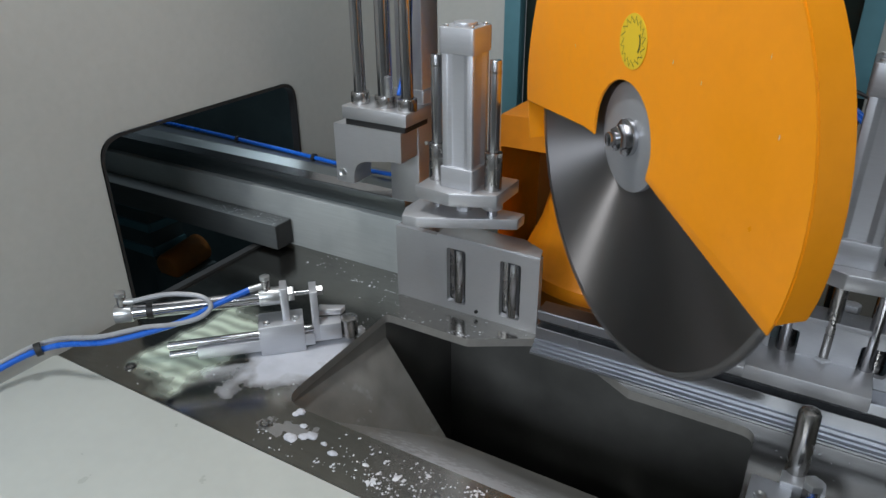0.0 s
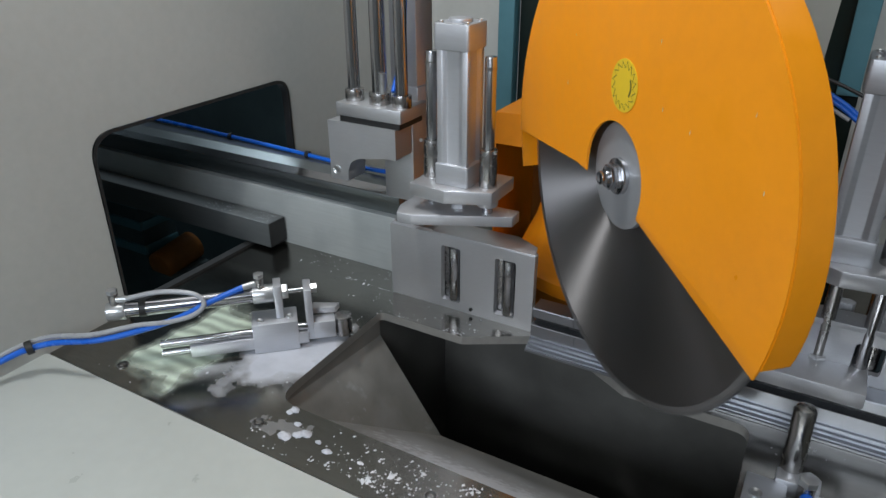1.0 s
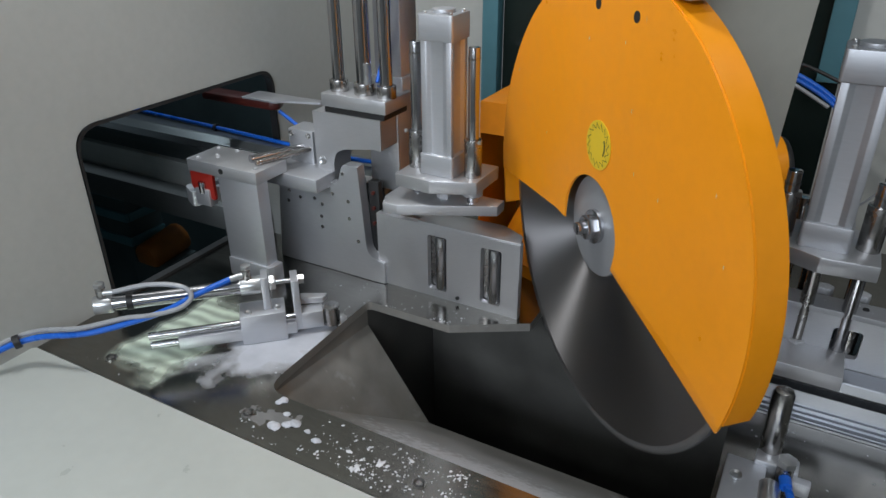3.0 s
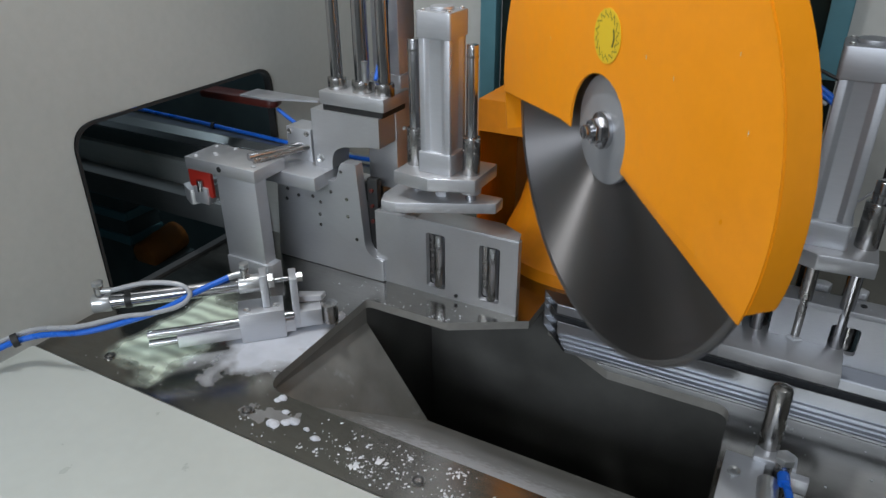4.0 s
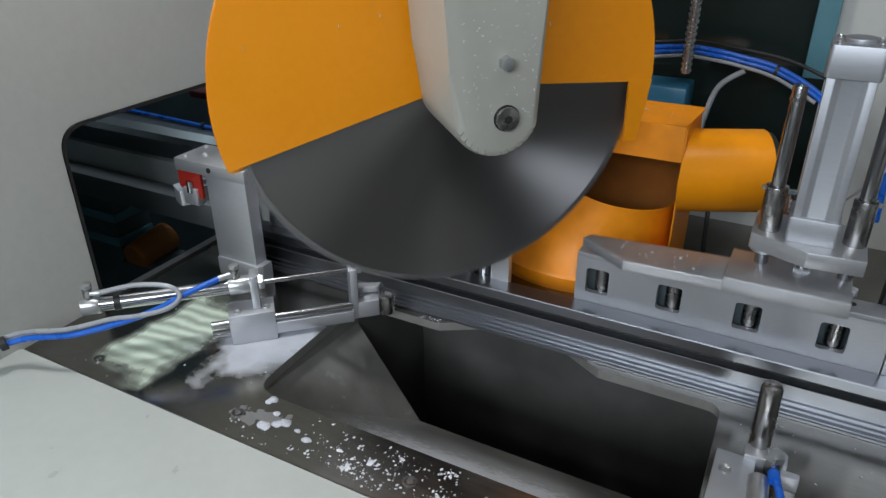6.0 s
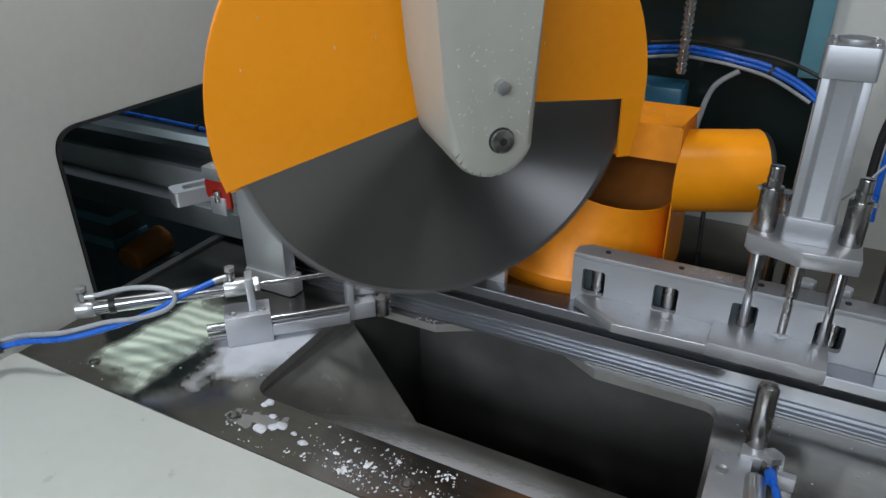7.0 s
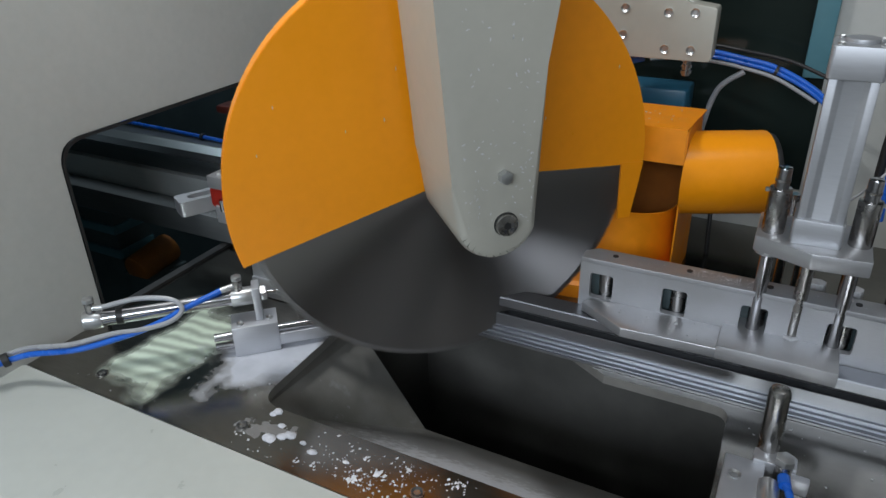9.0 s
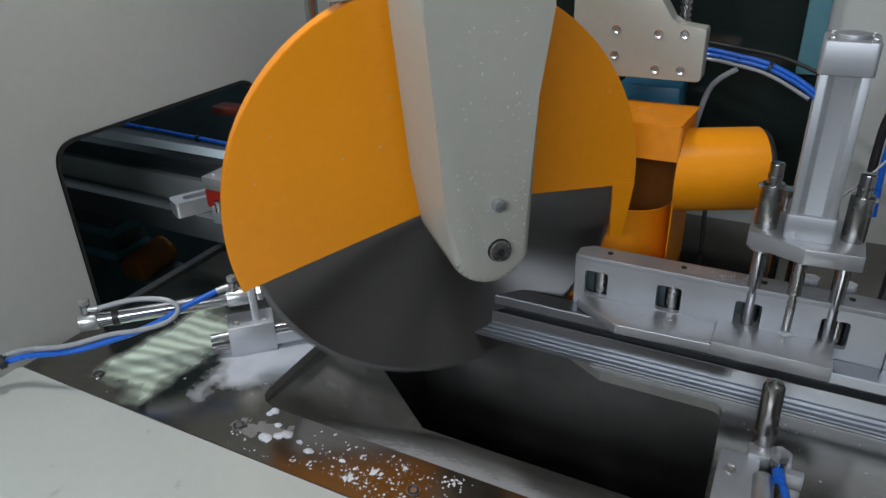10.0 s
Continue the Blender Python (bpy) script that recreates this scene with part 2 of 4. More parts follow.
def rounded(points, radius, steps=5):
    """A polygon with its corners rounded."""
    out = []
    k = len(points)
    for i in range(k):
        a, p, c = Vector(points[i - 1]), Vector(points[i]), Vector(points[(i + 1) % k])
        r = radius[i] if isinstance(radius, (list, tuple)) else radius
        if r <= 0:
            out.append(tuple(p))
            continue
        u, v = (a - p).normalized(), (c - p).normalized()
        for s in range(steps + 1):
            f = s / steps
            out.append(tuple((p + u * r) * (1 - f) ** 2 + p * 2 * f * (1 - f) + (p + v * r) * f * f))
    return out


def plate_with_holes(outer, holes, z0, z1):
    """A flat plate with holes that go through it."""
    b = bmesh.new()
    loops = []
    edges = []
    for loop in [outer, *holes]:
        vs = [b.verts.new((x, y, z1)) for x, y in loop]
        loops.append(vs)
        for i in range(len(vs)):
            edges.append(b.edges.new((vs[i], vs[(i + 1) % len(vs)])))
    bmesh.ops.triangle_fill(b, use_beauty=True, use_dissolve=False, edges=edges)
    top = list(b.faces)
    made = bmesh.ops.extrude_face_region(b, geom=top)
    bmesh.ops.translate(b, verts=[g for g in made["geom"] if isinstance(g, bmesh.types.BMVert)], vec=(0, 0, z0 - z1))
    return b


def moved(bm, m):
    bmesh.ops.transform(bm, matrix=m, verts=bm.verts)
    return bm


def tube(points, r, seg=10, bm=None, smooth=6):
    """A round hose through the points."""
    b = bm or bmesh.new()
    pts = [Vector(p) for p in points]
    line = []
    k = len(pts)
    for i in range(k - 1):
        p0, p1, p2, p3 = pts[max(i - 1, 0)], pts[i], pts[i + 1], pts[min(i + 2, k - 1)]
        for s in range(smooth):
            f = s / smooth
            line.append(0.5 * (2 * p1 + (p2 - p0) * f + (2 * p0 - 5 * p1 + 4 * p2 - p3) * f * f + (3 * p1 - p0 - 3 * p2 + p3) * f ** 3))
    line.append(pts[-1])
    rings = []
    up = Vector((0.12, 0.2, 1)).normalized()
    for i, p in enumerate(line):
        d = (line[min(i + 1, len(line) - 1)] - line[max(i - 1, 0)]).normalized()
        side = d.cross(up)
        side = side.normalized() if side.length > 1e-4 else Vector((1, 0, 0))
        top = side.cross(d)
        rings.append([b.verts.new(p + (side * math.cos(a) + top * math.sin(a)) * r) for a in [2 * math.pi * j / seg for j in range(seg)]])
    for q, w in zip(rings, rings[1:]):
        for j in range(seg):
            b.faces.new((q[j], q[(j + 1) % seg], w[(j + 1) % seg], w[j]))
    b.faces.new(rings[0])
    b.faces.new(rings[-1])
    return b


def socket_screw(parent, x, y, z, r=0.005, axis=(0, 0, 1), h=0.004, name="screw", mat=None, label="zinc-plated socket screw"):
    """A round screw head with a sunk hexagon."""
    b = bmesh.new()
    bmesh.ops.create_cone(b, cap_ends=True, segments=16, radius1=r, radius2=r, depth=h)
    face = [f for f in b.faces if f.normal.z > 0.9][0]
    ring = bmesh.ops.inset_region(b, faces=[face], thickness=r * 0.45)
    bmesh.ops.translate(b, verts=face.verts, vec=(0, 0, -h * 0.7))
    moved(b, Matrix.Translation((x, y, z)) @ Vector(axis).to_track_quat("Z", "Y").to_matrix().to_4x4())
    return part(name, b, mat or ZINC, parent, label)


# ---- setting ----
X0 = -0.46      # the cabinet wall beside the window opening
PIVOT = (0.3445, 0.1005)


def structure(name, bm, mat, label, category):
    return tagged(link(name, bm, mat), label, category, kind="structure")


outer = [(X0, -0.435), (2.3, -0.435), (2.3, 0.75), (X0, 0.75)]
pit = rounded([(0.0, 0.0), (0.191, 0.0), (0.332, 0.083), (0.332, 0.17), (0.372, 0.17), (0.372, 0.083), (0.515, 0.0), (0.725, 0.0), (0.73, -0.325), (0.005, -0.325)],
              [0.014, 0.004, 0.002, 0.01, 0.01, 0.002, 0.004, 0.025, 0.03, 0.045])
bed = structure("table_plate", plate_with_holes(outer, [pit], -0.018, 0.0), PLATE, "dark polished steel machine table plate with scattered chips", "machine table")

EDGE = material("cut_steel_edge", (0.37, 0.36, 0.335), 0.42, 0.6, 0.15, 60, 0.05)
bed.data.materials.append(EDGE)
for f in bed.data.polygons:
    f.material_index = 1 if abs(f.normal.z) < 0.5 else 0


def chute():
    b = bmesh.new()

    def quad(*pts):
        b.faces.new([b.verts.new(p) for p in pts])
    # sloping left and front sheets
    quad((-0.004, 0.0, -0.018), (-0.004, -0.329, -0.018), (-0.004, -0.329, -0.03), (-0.004, 0.0, -0.06))
    b.faces.new([b.verts.new(p) for p in ((-0.004, 0.0, -0.06), (-0.004, -0.329, -0.03), (0.155, -0.02, -0.25))])
    quad((-0.004, -0.329, -0.018), (0.734, -0.329, -0.018), (0.734, -0.329, -0.03), (-0.004, -0.329, -0.03))
    quad((-0.004, -0.329, -0.03), (0.734, -0.329, -0.03), (0.734, -0.02, -0.25), (0.155, -0.02, -0.25))
    quad((0.155, -0.02, -0.25), (0.734, -0.02, -0.25), (0.734, -0.02, -0.94), (0.155, -0.02, -0.94))
    return b


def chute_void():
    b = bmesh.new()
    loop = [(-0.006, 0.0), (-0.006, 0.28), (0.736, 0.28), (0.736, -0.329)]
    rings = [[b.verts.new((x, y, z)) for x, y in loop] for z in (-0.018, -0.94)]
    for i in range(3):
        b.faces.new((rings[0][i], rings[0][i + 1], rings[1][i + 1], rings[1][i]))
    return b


# the darkness deep in the chute is put into this wall colour
VOID_DARK = material("dark_void_steel", (0.10, 0.098, 0.09), 0.5, 0.0, 0.4, 9, 0.05)
structure("chute_housing", chute_void(), VOID_DARK, "dark inner housing of the scrap chute", "chute")
structure("chip_chute", chute(), CHUTE, "dusty dark steel scrap chute below the table opening", "chute")

# front cover sheet
structure("cover_sheet", prism(rounded([(X0, -0.44), (0.62, -0.44), (0.62, -0.98), (X0, -0.98)], 0.006), -0.012, 0.004), COVER, "pale grey enamelled sheet metal cover beside the table", "cover")
structure("base_cabinet", box(X0, 2.3, -0.98, -0.86, -0.95, -0.014, 0.004), WALL, "grey enamelled machine base front", "machine base")


def wall_with_window():
    y0, y1, z0, z1 = -0.260, 0.291, 0.0, 0.378
    win = rounded([(y0, z0), (y1, z0), (y1, z1), (y0, z1)], [0.002, 0.002, 0.045, 0.055], 8)
    b = plate_with_holes([(-1.0, -0.9), (0.8, -0.9), (0.8, 1.75), (-1.0, 1.75)], [win], -0.01, 0.0)
    moved(b, Matrix(((0, 0, 1, X0), (1, 0, 0, 0), (0, 1, 0, 0), (0, 0, 0, 1))))
    return b, win


wall_bm, WIN = wall_with_window()
wall_left = structure("wall_west", wall_bm, WALL, "light grey enamelled cabinet wall with a rounded window opening", "wall")
b = bmesh.new()
ring_o = [b.verts.new((X0 + 0.004, y, z)) for y, z in WIN]
cy, cz = 0.015, 0.189
ring_i = [b.verts.new((X0 + 0.004, cy + (y - cy) * 0.978, cz + (z - cz) * 0.965)) for y, z in WIN]
ring_b = [b.verts.new((X0 - 0.016, cy + (y - cy) * 0.978, cz + (z - cz) * 0.965)) for y, z in WIN]
for i in range(len(WIN)):
    j = (i + 1) % len(WIN)
    b.faces.new((ring_o[i], ring_o[j], ring_i[j], ring_i[i]))
    b.faces.new((ring_i[i], ring_i[j], ring_b[j], ring_b[i]))
structure("trim_window", b, BLACK, "black rubber edging round the window opening", "trim")

# inside the neighbouring cabinet; its lack of light is put into the wall colour
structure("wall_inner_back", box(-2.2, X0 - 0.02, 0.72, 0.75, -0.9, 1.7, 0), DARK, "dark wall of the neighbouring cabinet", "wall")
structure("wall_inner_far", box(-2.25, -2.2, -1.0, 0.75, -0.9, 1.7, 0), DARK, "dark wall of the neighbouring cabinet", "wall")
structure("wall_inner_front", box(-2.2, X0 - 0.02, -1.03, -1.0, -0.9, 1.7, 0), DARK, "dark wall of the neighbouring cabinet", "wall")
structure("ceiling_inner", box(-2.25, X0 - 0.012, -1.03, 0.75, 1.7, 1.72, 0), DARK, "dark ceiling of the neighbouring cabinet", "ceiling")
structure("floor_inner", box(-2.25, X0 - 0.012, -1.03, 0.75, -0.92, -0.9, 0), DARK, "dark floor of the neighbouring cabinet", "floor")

# back of the cabinet: grey panels, teal posts and a dark window
YB = 0.75
structure("wall_north", box(X0, -0.096, YB, YB + 0.02, -0.02, 1.75, 0), WALL, "light grey enamelled cabinet back panel", "wall")
# unseen dark pane, added so the table's right side reflects less brightness
structure("added_dark_pane", box(0.765, 2.3, YB + 0.006, YB + 0.016, 0.64, 1.75, 0), GLASS, "dark tinted acrylic rear pane", "window")
structure("wall_north_east", box(0.765, 2.3, YB, YB + 0.02, -0.02, 0.64, 0), WALL, "light grey enamelled cabinet back panel", "wall")
structure("window_1", box(-0.05, 0.765, YB + 0.01, YB + 0.016, 0.1, 1.75, 0), GLASS, "dark tinted acrylic rear pane", "window")
structure("wall_north_low", box(-0.096, 0.765, YB + 0.004, YB + 0.02, -0.02, 0.11, 0), WALL, "light grey enamelled rear panel below the window", "wall")
for x0, x1, z0 in ((-0.096, -0.05, -0.001), (0.72, 0.765, 0.385)):
    structure("window_post", box(x0, x1, YB - 0.03, YB + 0.009, z0, 1.75, 0.003), TEAL, "teal enamelled upright post of the rear window", "post")
structure("wall_under", box(X0, 2.3, YB + 0.002, YB + 0.02, -0.95, -0.021, 0), DARK, "dark rear panel below the table", "wall")
structure("wall_east", box(2.3, 2.33, -1.0, YB + 0.02, -0.9, 1.75, 0), WALL, "light grey enamelled cabinet side wall", "wall")
structure("ceiling", box(X0, 2.33, -0.45, YB + 0.02, 1.75, 1.77, 0), WALL, "light grey cabinet roof", "ceiling")
# the workshop round the open front
structure("floor", box(-4, 5, -5, 1, -0.97, -0.95, 0), FLOOR, "grey concrete workshop floor", "floor")
structure("wall_south", box(-4, 5, -5.1, -5, -0.95, 2.8, 0), WALL, "pale workshop wall", "wall")
structure("wall_far_west", box(-4.1, -4, -5, 1, -0.95, 2.8, 0), WALL, "pale workshop wall", "wall")
structure("wall_far_east", box(5, 5.1, -5, 1, -0.95, 2.8, 0), WALL, "pale workshop wall", "wall")
structure("ceiling_workshop", box(-4, 5, -5, 1, 2.8, 2.9, 0), WALL, "pale workshop ceiling", "ceiling")


# ---- saw head ----
BR = 0.3475
CX = 0.172     # the blade's centre from the pivot


def arc(r, a0, a1, k, cx=0.0, cz=0.0):
    return [(cx + r * math.cos(radians(a0 + (a1 - a0) * i / k)), cz + r * math.sin(radians(a0 + (a1 - a0) * i / k))) for i in range(k + 1)]


def saw_head():
    head = thing("saw_head", "orange guarded circular saw head with a grey swivel arm", "saw head")
    # blade disc, about the local y axis
    b = rod((0, -0.0022, 0), (0, 0.0022, 0), BR - 0.012, seg=128)
    disc = part("blade", b, BLADE, head, "dark steel circular saw blade")
    # toothed rim
    teeth = 96
    poly = []
    for i in range(teeth):
        a = 360 / teeth * i
        poly += [((BR - 0.007) * math.cos(radians(a)), (BR - 0.007) * math.sin(radians(a))), (BR * math.cos(radians(a + 0.4)), BR * math.sin(radians(a + 0.4))),
                 ((BR - 0.002) * math.cos(radians(a + 2.2)), (BR - 0.002) * math.sin(radians(a + 2.2)))]
    inner = arc(BR - 0.0125, 0, 360 - 360 / (3 * teeth), 3 * teeth - 1)
    b = bmesh.new()
    for y in (-0.003, 0.003):
        q = [b.verts.new((x, y, z)) for x, z in poly]
        w = [b.verts.new((x, y, z)) for x, z in inner]
        for i in range(len(q)):
            b.faces.new((q[i], q[(i + 1) % len(q)], w[(i + 1) % len(q)], w[i]))
    vs = list(b.verts)
    k = len(poly)
    for i in range(k):
        b.faces.new((vs[i], vs[(i + 1) % k], vs[2 * k + (i + 1) % k], vs[2 * k + i]))
    part("toothed_rim", b, BLADE_RIM, disc, "paler toothed blade rim")
    disc.location = (CX, 0, -0.006)
    # flange, washer, nut on the free side
    part("flange", rod((0, -0.004, 0), (0, -0.014, 0), 0.079, seg=64, bevel=0.0015), ALU_DARKER, disc, "grey steel clamping flange")
    part("washer", rod((0, -0.014, 0), (0, -0.022, 0), 0.027, seg=40, bevel=0.001), STEEL, disc, "bright zinc washer")
    part("nut", rod((0, -0.022, 0), (0, -0.036, 0), 0.019, seg=6, bevel=0.001), STEEL, disc, "bright hexagon nut")
    part("spindle_end", rod((0, -0.036, 0), (0, -0.048, 0), 0.010, seg=20, bevel=0.001), STEEL, disc, "threaded spindle end")

    # guard: rim band and two cheeks
    HR, yf, yb, th = 0.3705, -0.025, 0.013, 0.004
    b = bmesh.new()
    a0, a1, k = -15.8, 197.5, 72
    rings = []
    for i in range(k + 1):
        a = radians(a0 + (a1 - a0) * i / k)
        c, s = math.cos(a), math.sin(a)
        rings.append([b.verts.new((CX + r * c, y, r * s)) for r, y in ((HR, yf), (HR, yb), (HR - th, yb), (HR - th, yf))])
    for q, w in zip(rings, rings[1:]):
        for j in range(4):
            b.faces.new((q[j], q[(j + 1) % 4], w[(j + 1) % 4], w[j]))
    b.faces.new(rings[0])
    b.faces.new(rings[-1])
    part("guard_band", b, ORANGE, head, "orange curved guard band")
    # cheek on the flange side
    R = HR - 0.001
    rim_pts = arc(R, -18.5, 186.5, 60)
    notch = [(-0.118, -0.022)] + [(x, z - 0.008) for x, z in arc(0.083, 192, -24, 26)]
    poly = [(CX + x, z) for x, z in rim_pts + notch]
    part("guard_cheek", prism(poly, yf - 0.003, yf + 0.001, 0.0018, axis="y"), ORANGE, head, "orange guard cheek with a round flange cut-out")
    # cheek on the arm side
    rim_pts = arc(R, -15.6, 180, 60)
    poly = [(CX + x, z) for x, z in rim_pts + [(-R, -0.012), (-0.32, -0.012), (-0.03, 0.006), (0.05, -0.010)]]
    part("guard_cheek", prism(poly, yb - 0.001, yb + 0.003, 0.0012, axis="y"), ORANGE, head, "orange guard cheek beside the arm")
    # skirt that hangs below the cheek
    poly = [(CX + x, z) for x, z in [(-0.325, -0.008), (-0.327, -0.12), (-0.352, -0.12), (-R, -0.012)]]
    part("guard_skirt", prism(poly, yb - 0.001, yb + 0.004, 0, axis="y"), ORANGE, head, "narrow orange guard skirt")
    # sticker
    st = part("sticker", rod((CX + 0.008, yf - 0.0032, 0.128), (CX + 0.008, yf - 0.0042, 0.128), 0.036, seg=36), YELLOW, head, "yellow round blade rotation sticker")
    b = bmesh.new()
    line = []
    for i in range(16):
        for f, r in ((0.0, 0.024), (0.75, 0.0325)):
            a = 2 * math.pi * (i + f) / 16
            line.append((r * math.cos(a), r * math.sin(a)))
    inner = [b.verts.new((CX + 0.008 + x * 0.97, yf - 0.0045, 0.128 + z * 0.97)) for x, z in line]
    outer_ = [b.verts.new((CX + 0.008 + x * 1.04, yf - 0.0045, 0.128 + z * 1.04)) for x, z in line]
    for i in range(32):
        b.faces.new((inner[i], inner[(i + 1) % 32], outer_[(i + 1) % 32], outer_[i]))
    part("sticker_teeth", b, INK, st, "printed saw tooth marks")
    poly = [(CX + 0.008 + x, 0.128 + z) for x, z in arc(0.021, -35, 35, 8) + arc(0.018, 35, -35, 8)]
    part("sticker_arrow", prism(poly, yf - 0.0049, yf - 0.0043, 0, axis="y"), INK, st, "printed rotation arrow")

    # swivel arm with rounded foot
    y0, y1 = yb + 0.030, 0.228
    bx, bz = CX - 0.003, 0.0214
    foot = arc(0.0635, 200, 340, 12)
    poly = [(bx - x, bz + z) for x, z in foot] + [(bx - 0.0655, 0.235), (bx - 0.085, 0.35), (bx - 0.09, 0.64), (bx + 0.106, 0.64), (bx + 0.09, 0.336), (bx + 0.070, 0.084)]
    part("arm", prism(poly, y0, y1, 0.013, axis="y"), ARM, head, "beige grey enamelled swivel arm with paint specks")
    bx, bz = bx - 0.010, bz - 0.007
    bolt = part("spindle_bolt", rod((bx, y1 - 0.001, bz), (bx, y1 + 0.008, bz), 0.0165, seg=32, bevel=0.002), BUSH, head, "dark steel spindle bolt")
    part("bolt_recess", rod((bx, y1 - 0.001, bz), (bx, y1 + 0.0012, bz), 0.0182, seg=32), BLACK, head, "dark recess round the bolt")
    part("bolt_socket", rod((bx, y1 + 0.006, bz), (bx, y1 + 0.0085, bz), 0.006, seg=6), BLACK, bolt, "dark hexagon socket")
    bx, bz = bx + 0.010, bz + 0.007
    part("cover_screw", rod((bx - 0.006, y1 - 0.001, bz + 0.067), (bx - 0.006, y1 + 0.012, bz + 0.067), 0.010, seg=6, bevel=0.001), ZINC, head, "zinc hexagon screw")
    for z in (0.05, 0.112, 0.137):
        part("stand_off", rod((bx + 0.03, yb, z), (bx + 0.03, y0 + 0.004, z), 0.007), STEEL, head, "bright steel stand-off")
    rnd = random.Random(4)
    b = bmesh.new()
    for _ in range(130):
        u, v = (rnd.uniform(-0.055, 0.055), rnd.uniform(0.0, 0.36)) if rnd.random() < 0.5 else (rnd.gauss(0.04, 0.015) * rnd.choice((-1, 1)), rnd.gauss(0.11, 0.05))
        if u * u + min(v - 0.04, 0) ** 2 > 0.0028:
            continue
        q, e, a = rnd.uniform(0.0005, 0.0012), rnd.uniform(0.001, 0.0032), rnd.uniform(0, 3)
        ring = [(q * math.cos(t), e * math.sin(t)) for t in (0, 1.2, 2.4, 3.6, 4.8)]
        b.faces.new([b.verts.new((bx + u + x * math.cos(a) - z * math.sin(a), y1 + 0.0006, v + x * math.sin(a) + z * math.cos(a))) for x, z in ring])
    tagged(part("paint_flecks", b, CHIP, head, "white flecks stuck to the arm"), kind="stuff")
    b = bmesh.new()
    for _ in range(12):
        ang, rr = rnd.uniform(10, 170), rnd.uniform(0.12, 0.35)
        q, e = rnd.uniform(0.0005, 0.0011), rnd.uniform(0.001, 0.004)
        x, z = CX + rr * math.cos(radians(ang)), rr * math.sin(radians(ang))
        for y in (yf - 0.0036, yb + 0.0036):
            b.faces.new([b.verts.new((x + q * math.cos(t), y, z + e * math.sin(t))) for t in (0, 1.2, 2.4, 3.6, 4.8)])
    tagged(part("paint_flecks", b, CHIP, head, "white flecks stuck to the guard"), kind="stuff")
    # bracket and bolt holes near the top of the guard
    part("arm_bracket", box(CX + 0.105, CX + 0.17, yf - 0.002, yb + 0.004, 0.346, 0.45, 0.004), ARM, head, "beige bracket on top of the guard")
    for x, z in ((-0.031, 0.317), (0.071, 0.315)):
        part("guard_hole", rod((CX + x, yf - 0.0034, z), (CX + x, yf - 0.002, z), 0.0075, seg=20), BLACK, head, "dark round bolt hole")
    return head, disc


head, blade = saw_head()


# ---- clamp ----
def clamp(mirror):
    """A pneumatic hold-down clamp at the origin of its plan; mirror is 1 or -1 along x."""
    c = thing("clamp_cylinder", "silver pneumatic hold-down clamp with two guide rods", "pneumatic clamp", group="hold-down clamps")

    # right-hand clamps: their dimmer light is put into a darker copy of the aluminium
    grey = ALU_SOFT if mirror > 0 else ALU_DARKER

    def fl(poly):
        return [(mirror * x, y) for x, y in poly]
    zb, zt = 0.262, 0.288
    part("mounting_plate", prism(fl([(-0.078, -0.055), (0.0, -0.062), (0.082, -0.027), (0.082, 0.07), (-0.078, 0.07)]), zb, zt, 0.002), ALU, c, "thick bevelled aluminium mounting plate")
    h = 0.031
    side = [(-h, -h), (-0.020, -h), (-0.012, -h + 0.005), (0.012, -h + 0.005), (0.020, -h)]
    poly = []
    for k in range(4):
        c_, s_ = (1, 0, -1, 0)[k], (0, 1, 0, -1)[k]
        poly += [(c_ * x - s_ * y, s_ * x + c_ * y) for x, y in side]
    part("cylinder_body", prism(poly, zt + 0.035, 0.54, 0.0012), grey, c, "grey anodised channelled cylinder body")
    e = h + 0.004
    part("end_cap", prism(rounded([(-e, -e), (e, -e), (e, e), (-e, e)], 0.005, 3), zt, zt + 0.04, 0.0015), grey, c, "cast lower end cap")
    cap = part("end_cap", prism(rounded([(-e, -e), (e, -e), (e, e), (-e, e)], 0.006, 3), 0.535, 0.580, 0.002), grey, c, "cast upper end cap")
    part("cap_disc", rod((0, 0, 0.580), (0, 0, 0.586), 0.021, seg=32, bevel=0.001), grey, cap, "round cap boss")
    for sx in (-1, 1):
        for sy in (-1, 1):
            socket_screw(cap, sx * 0.025, sy * 0.025, 0.581, 0.0045)
    part("port_fitting", rod((mirror * 0.012, 0.03, 0.558), (mirror * 0.012, 0.055, 0.558), 0.007, seg=14), ZINC, c, "push-in air fitting")
    for s in (-1, 1):
        part("guide_bush", rod((s * 0.060, 0, zt - 0.004), (s * 0.060, 0, zt + 0.072), 0.0165, seg=32, bevel=0.001), BUSH, c, "turned steel guide bush")
        part("bush_screw", rod((s * 0.078, -0.01, zt + 0.068), (s * 0.078, -0.01, zt + 0.073), 0.0035, seg=12), ZINC, c, "small screw beside the bush")
        part("bush_flange", rod((s * 0.060, 0, zb - 0.012), (s * 0.060, 0, zb + 0.002), 0.020, seg=28, bevel=0.001), ALU, c, "guide bush flange")
    return c


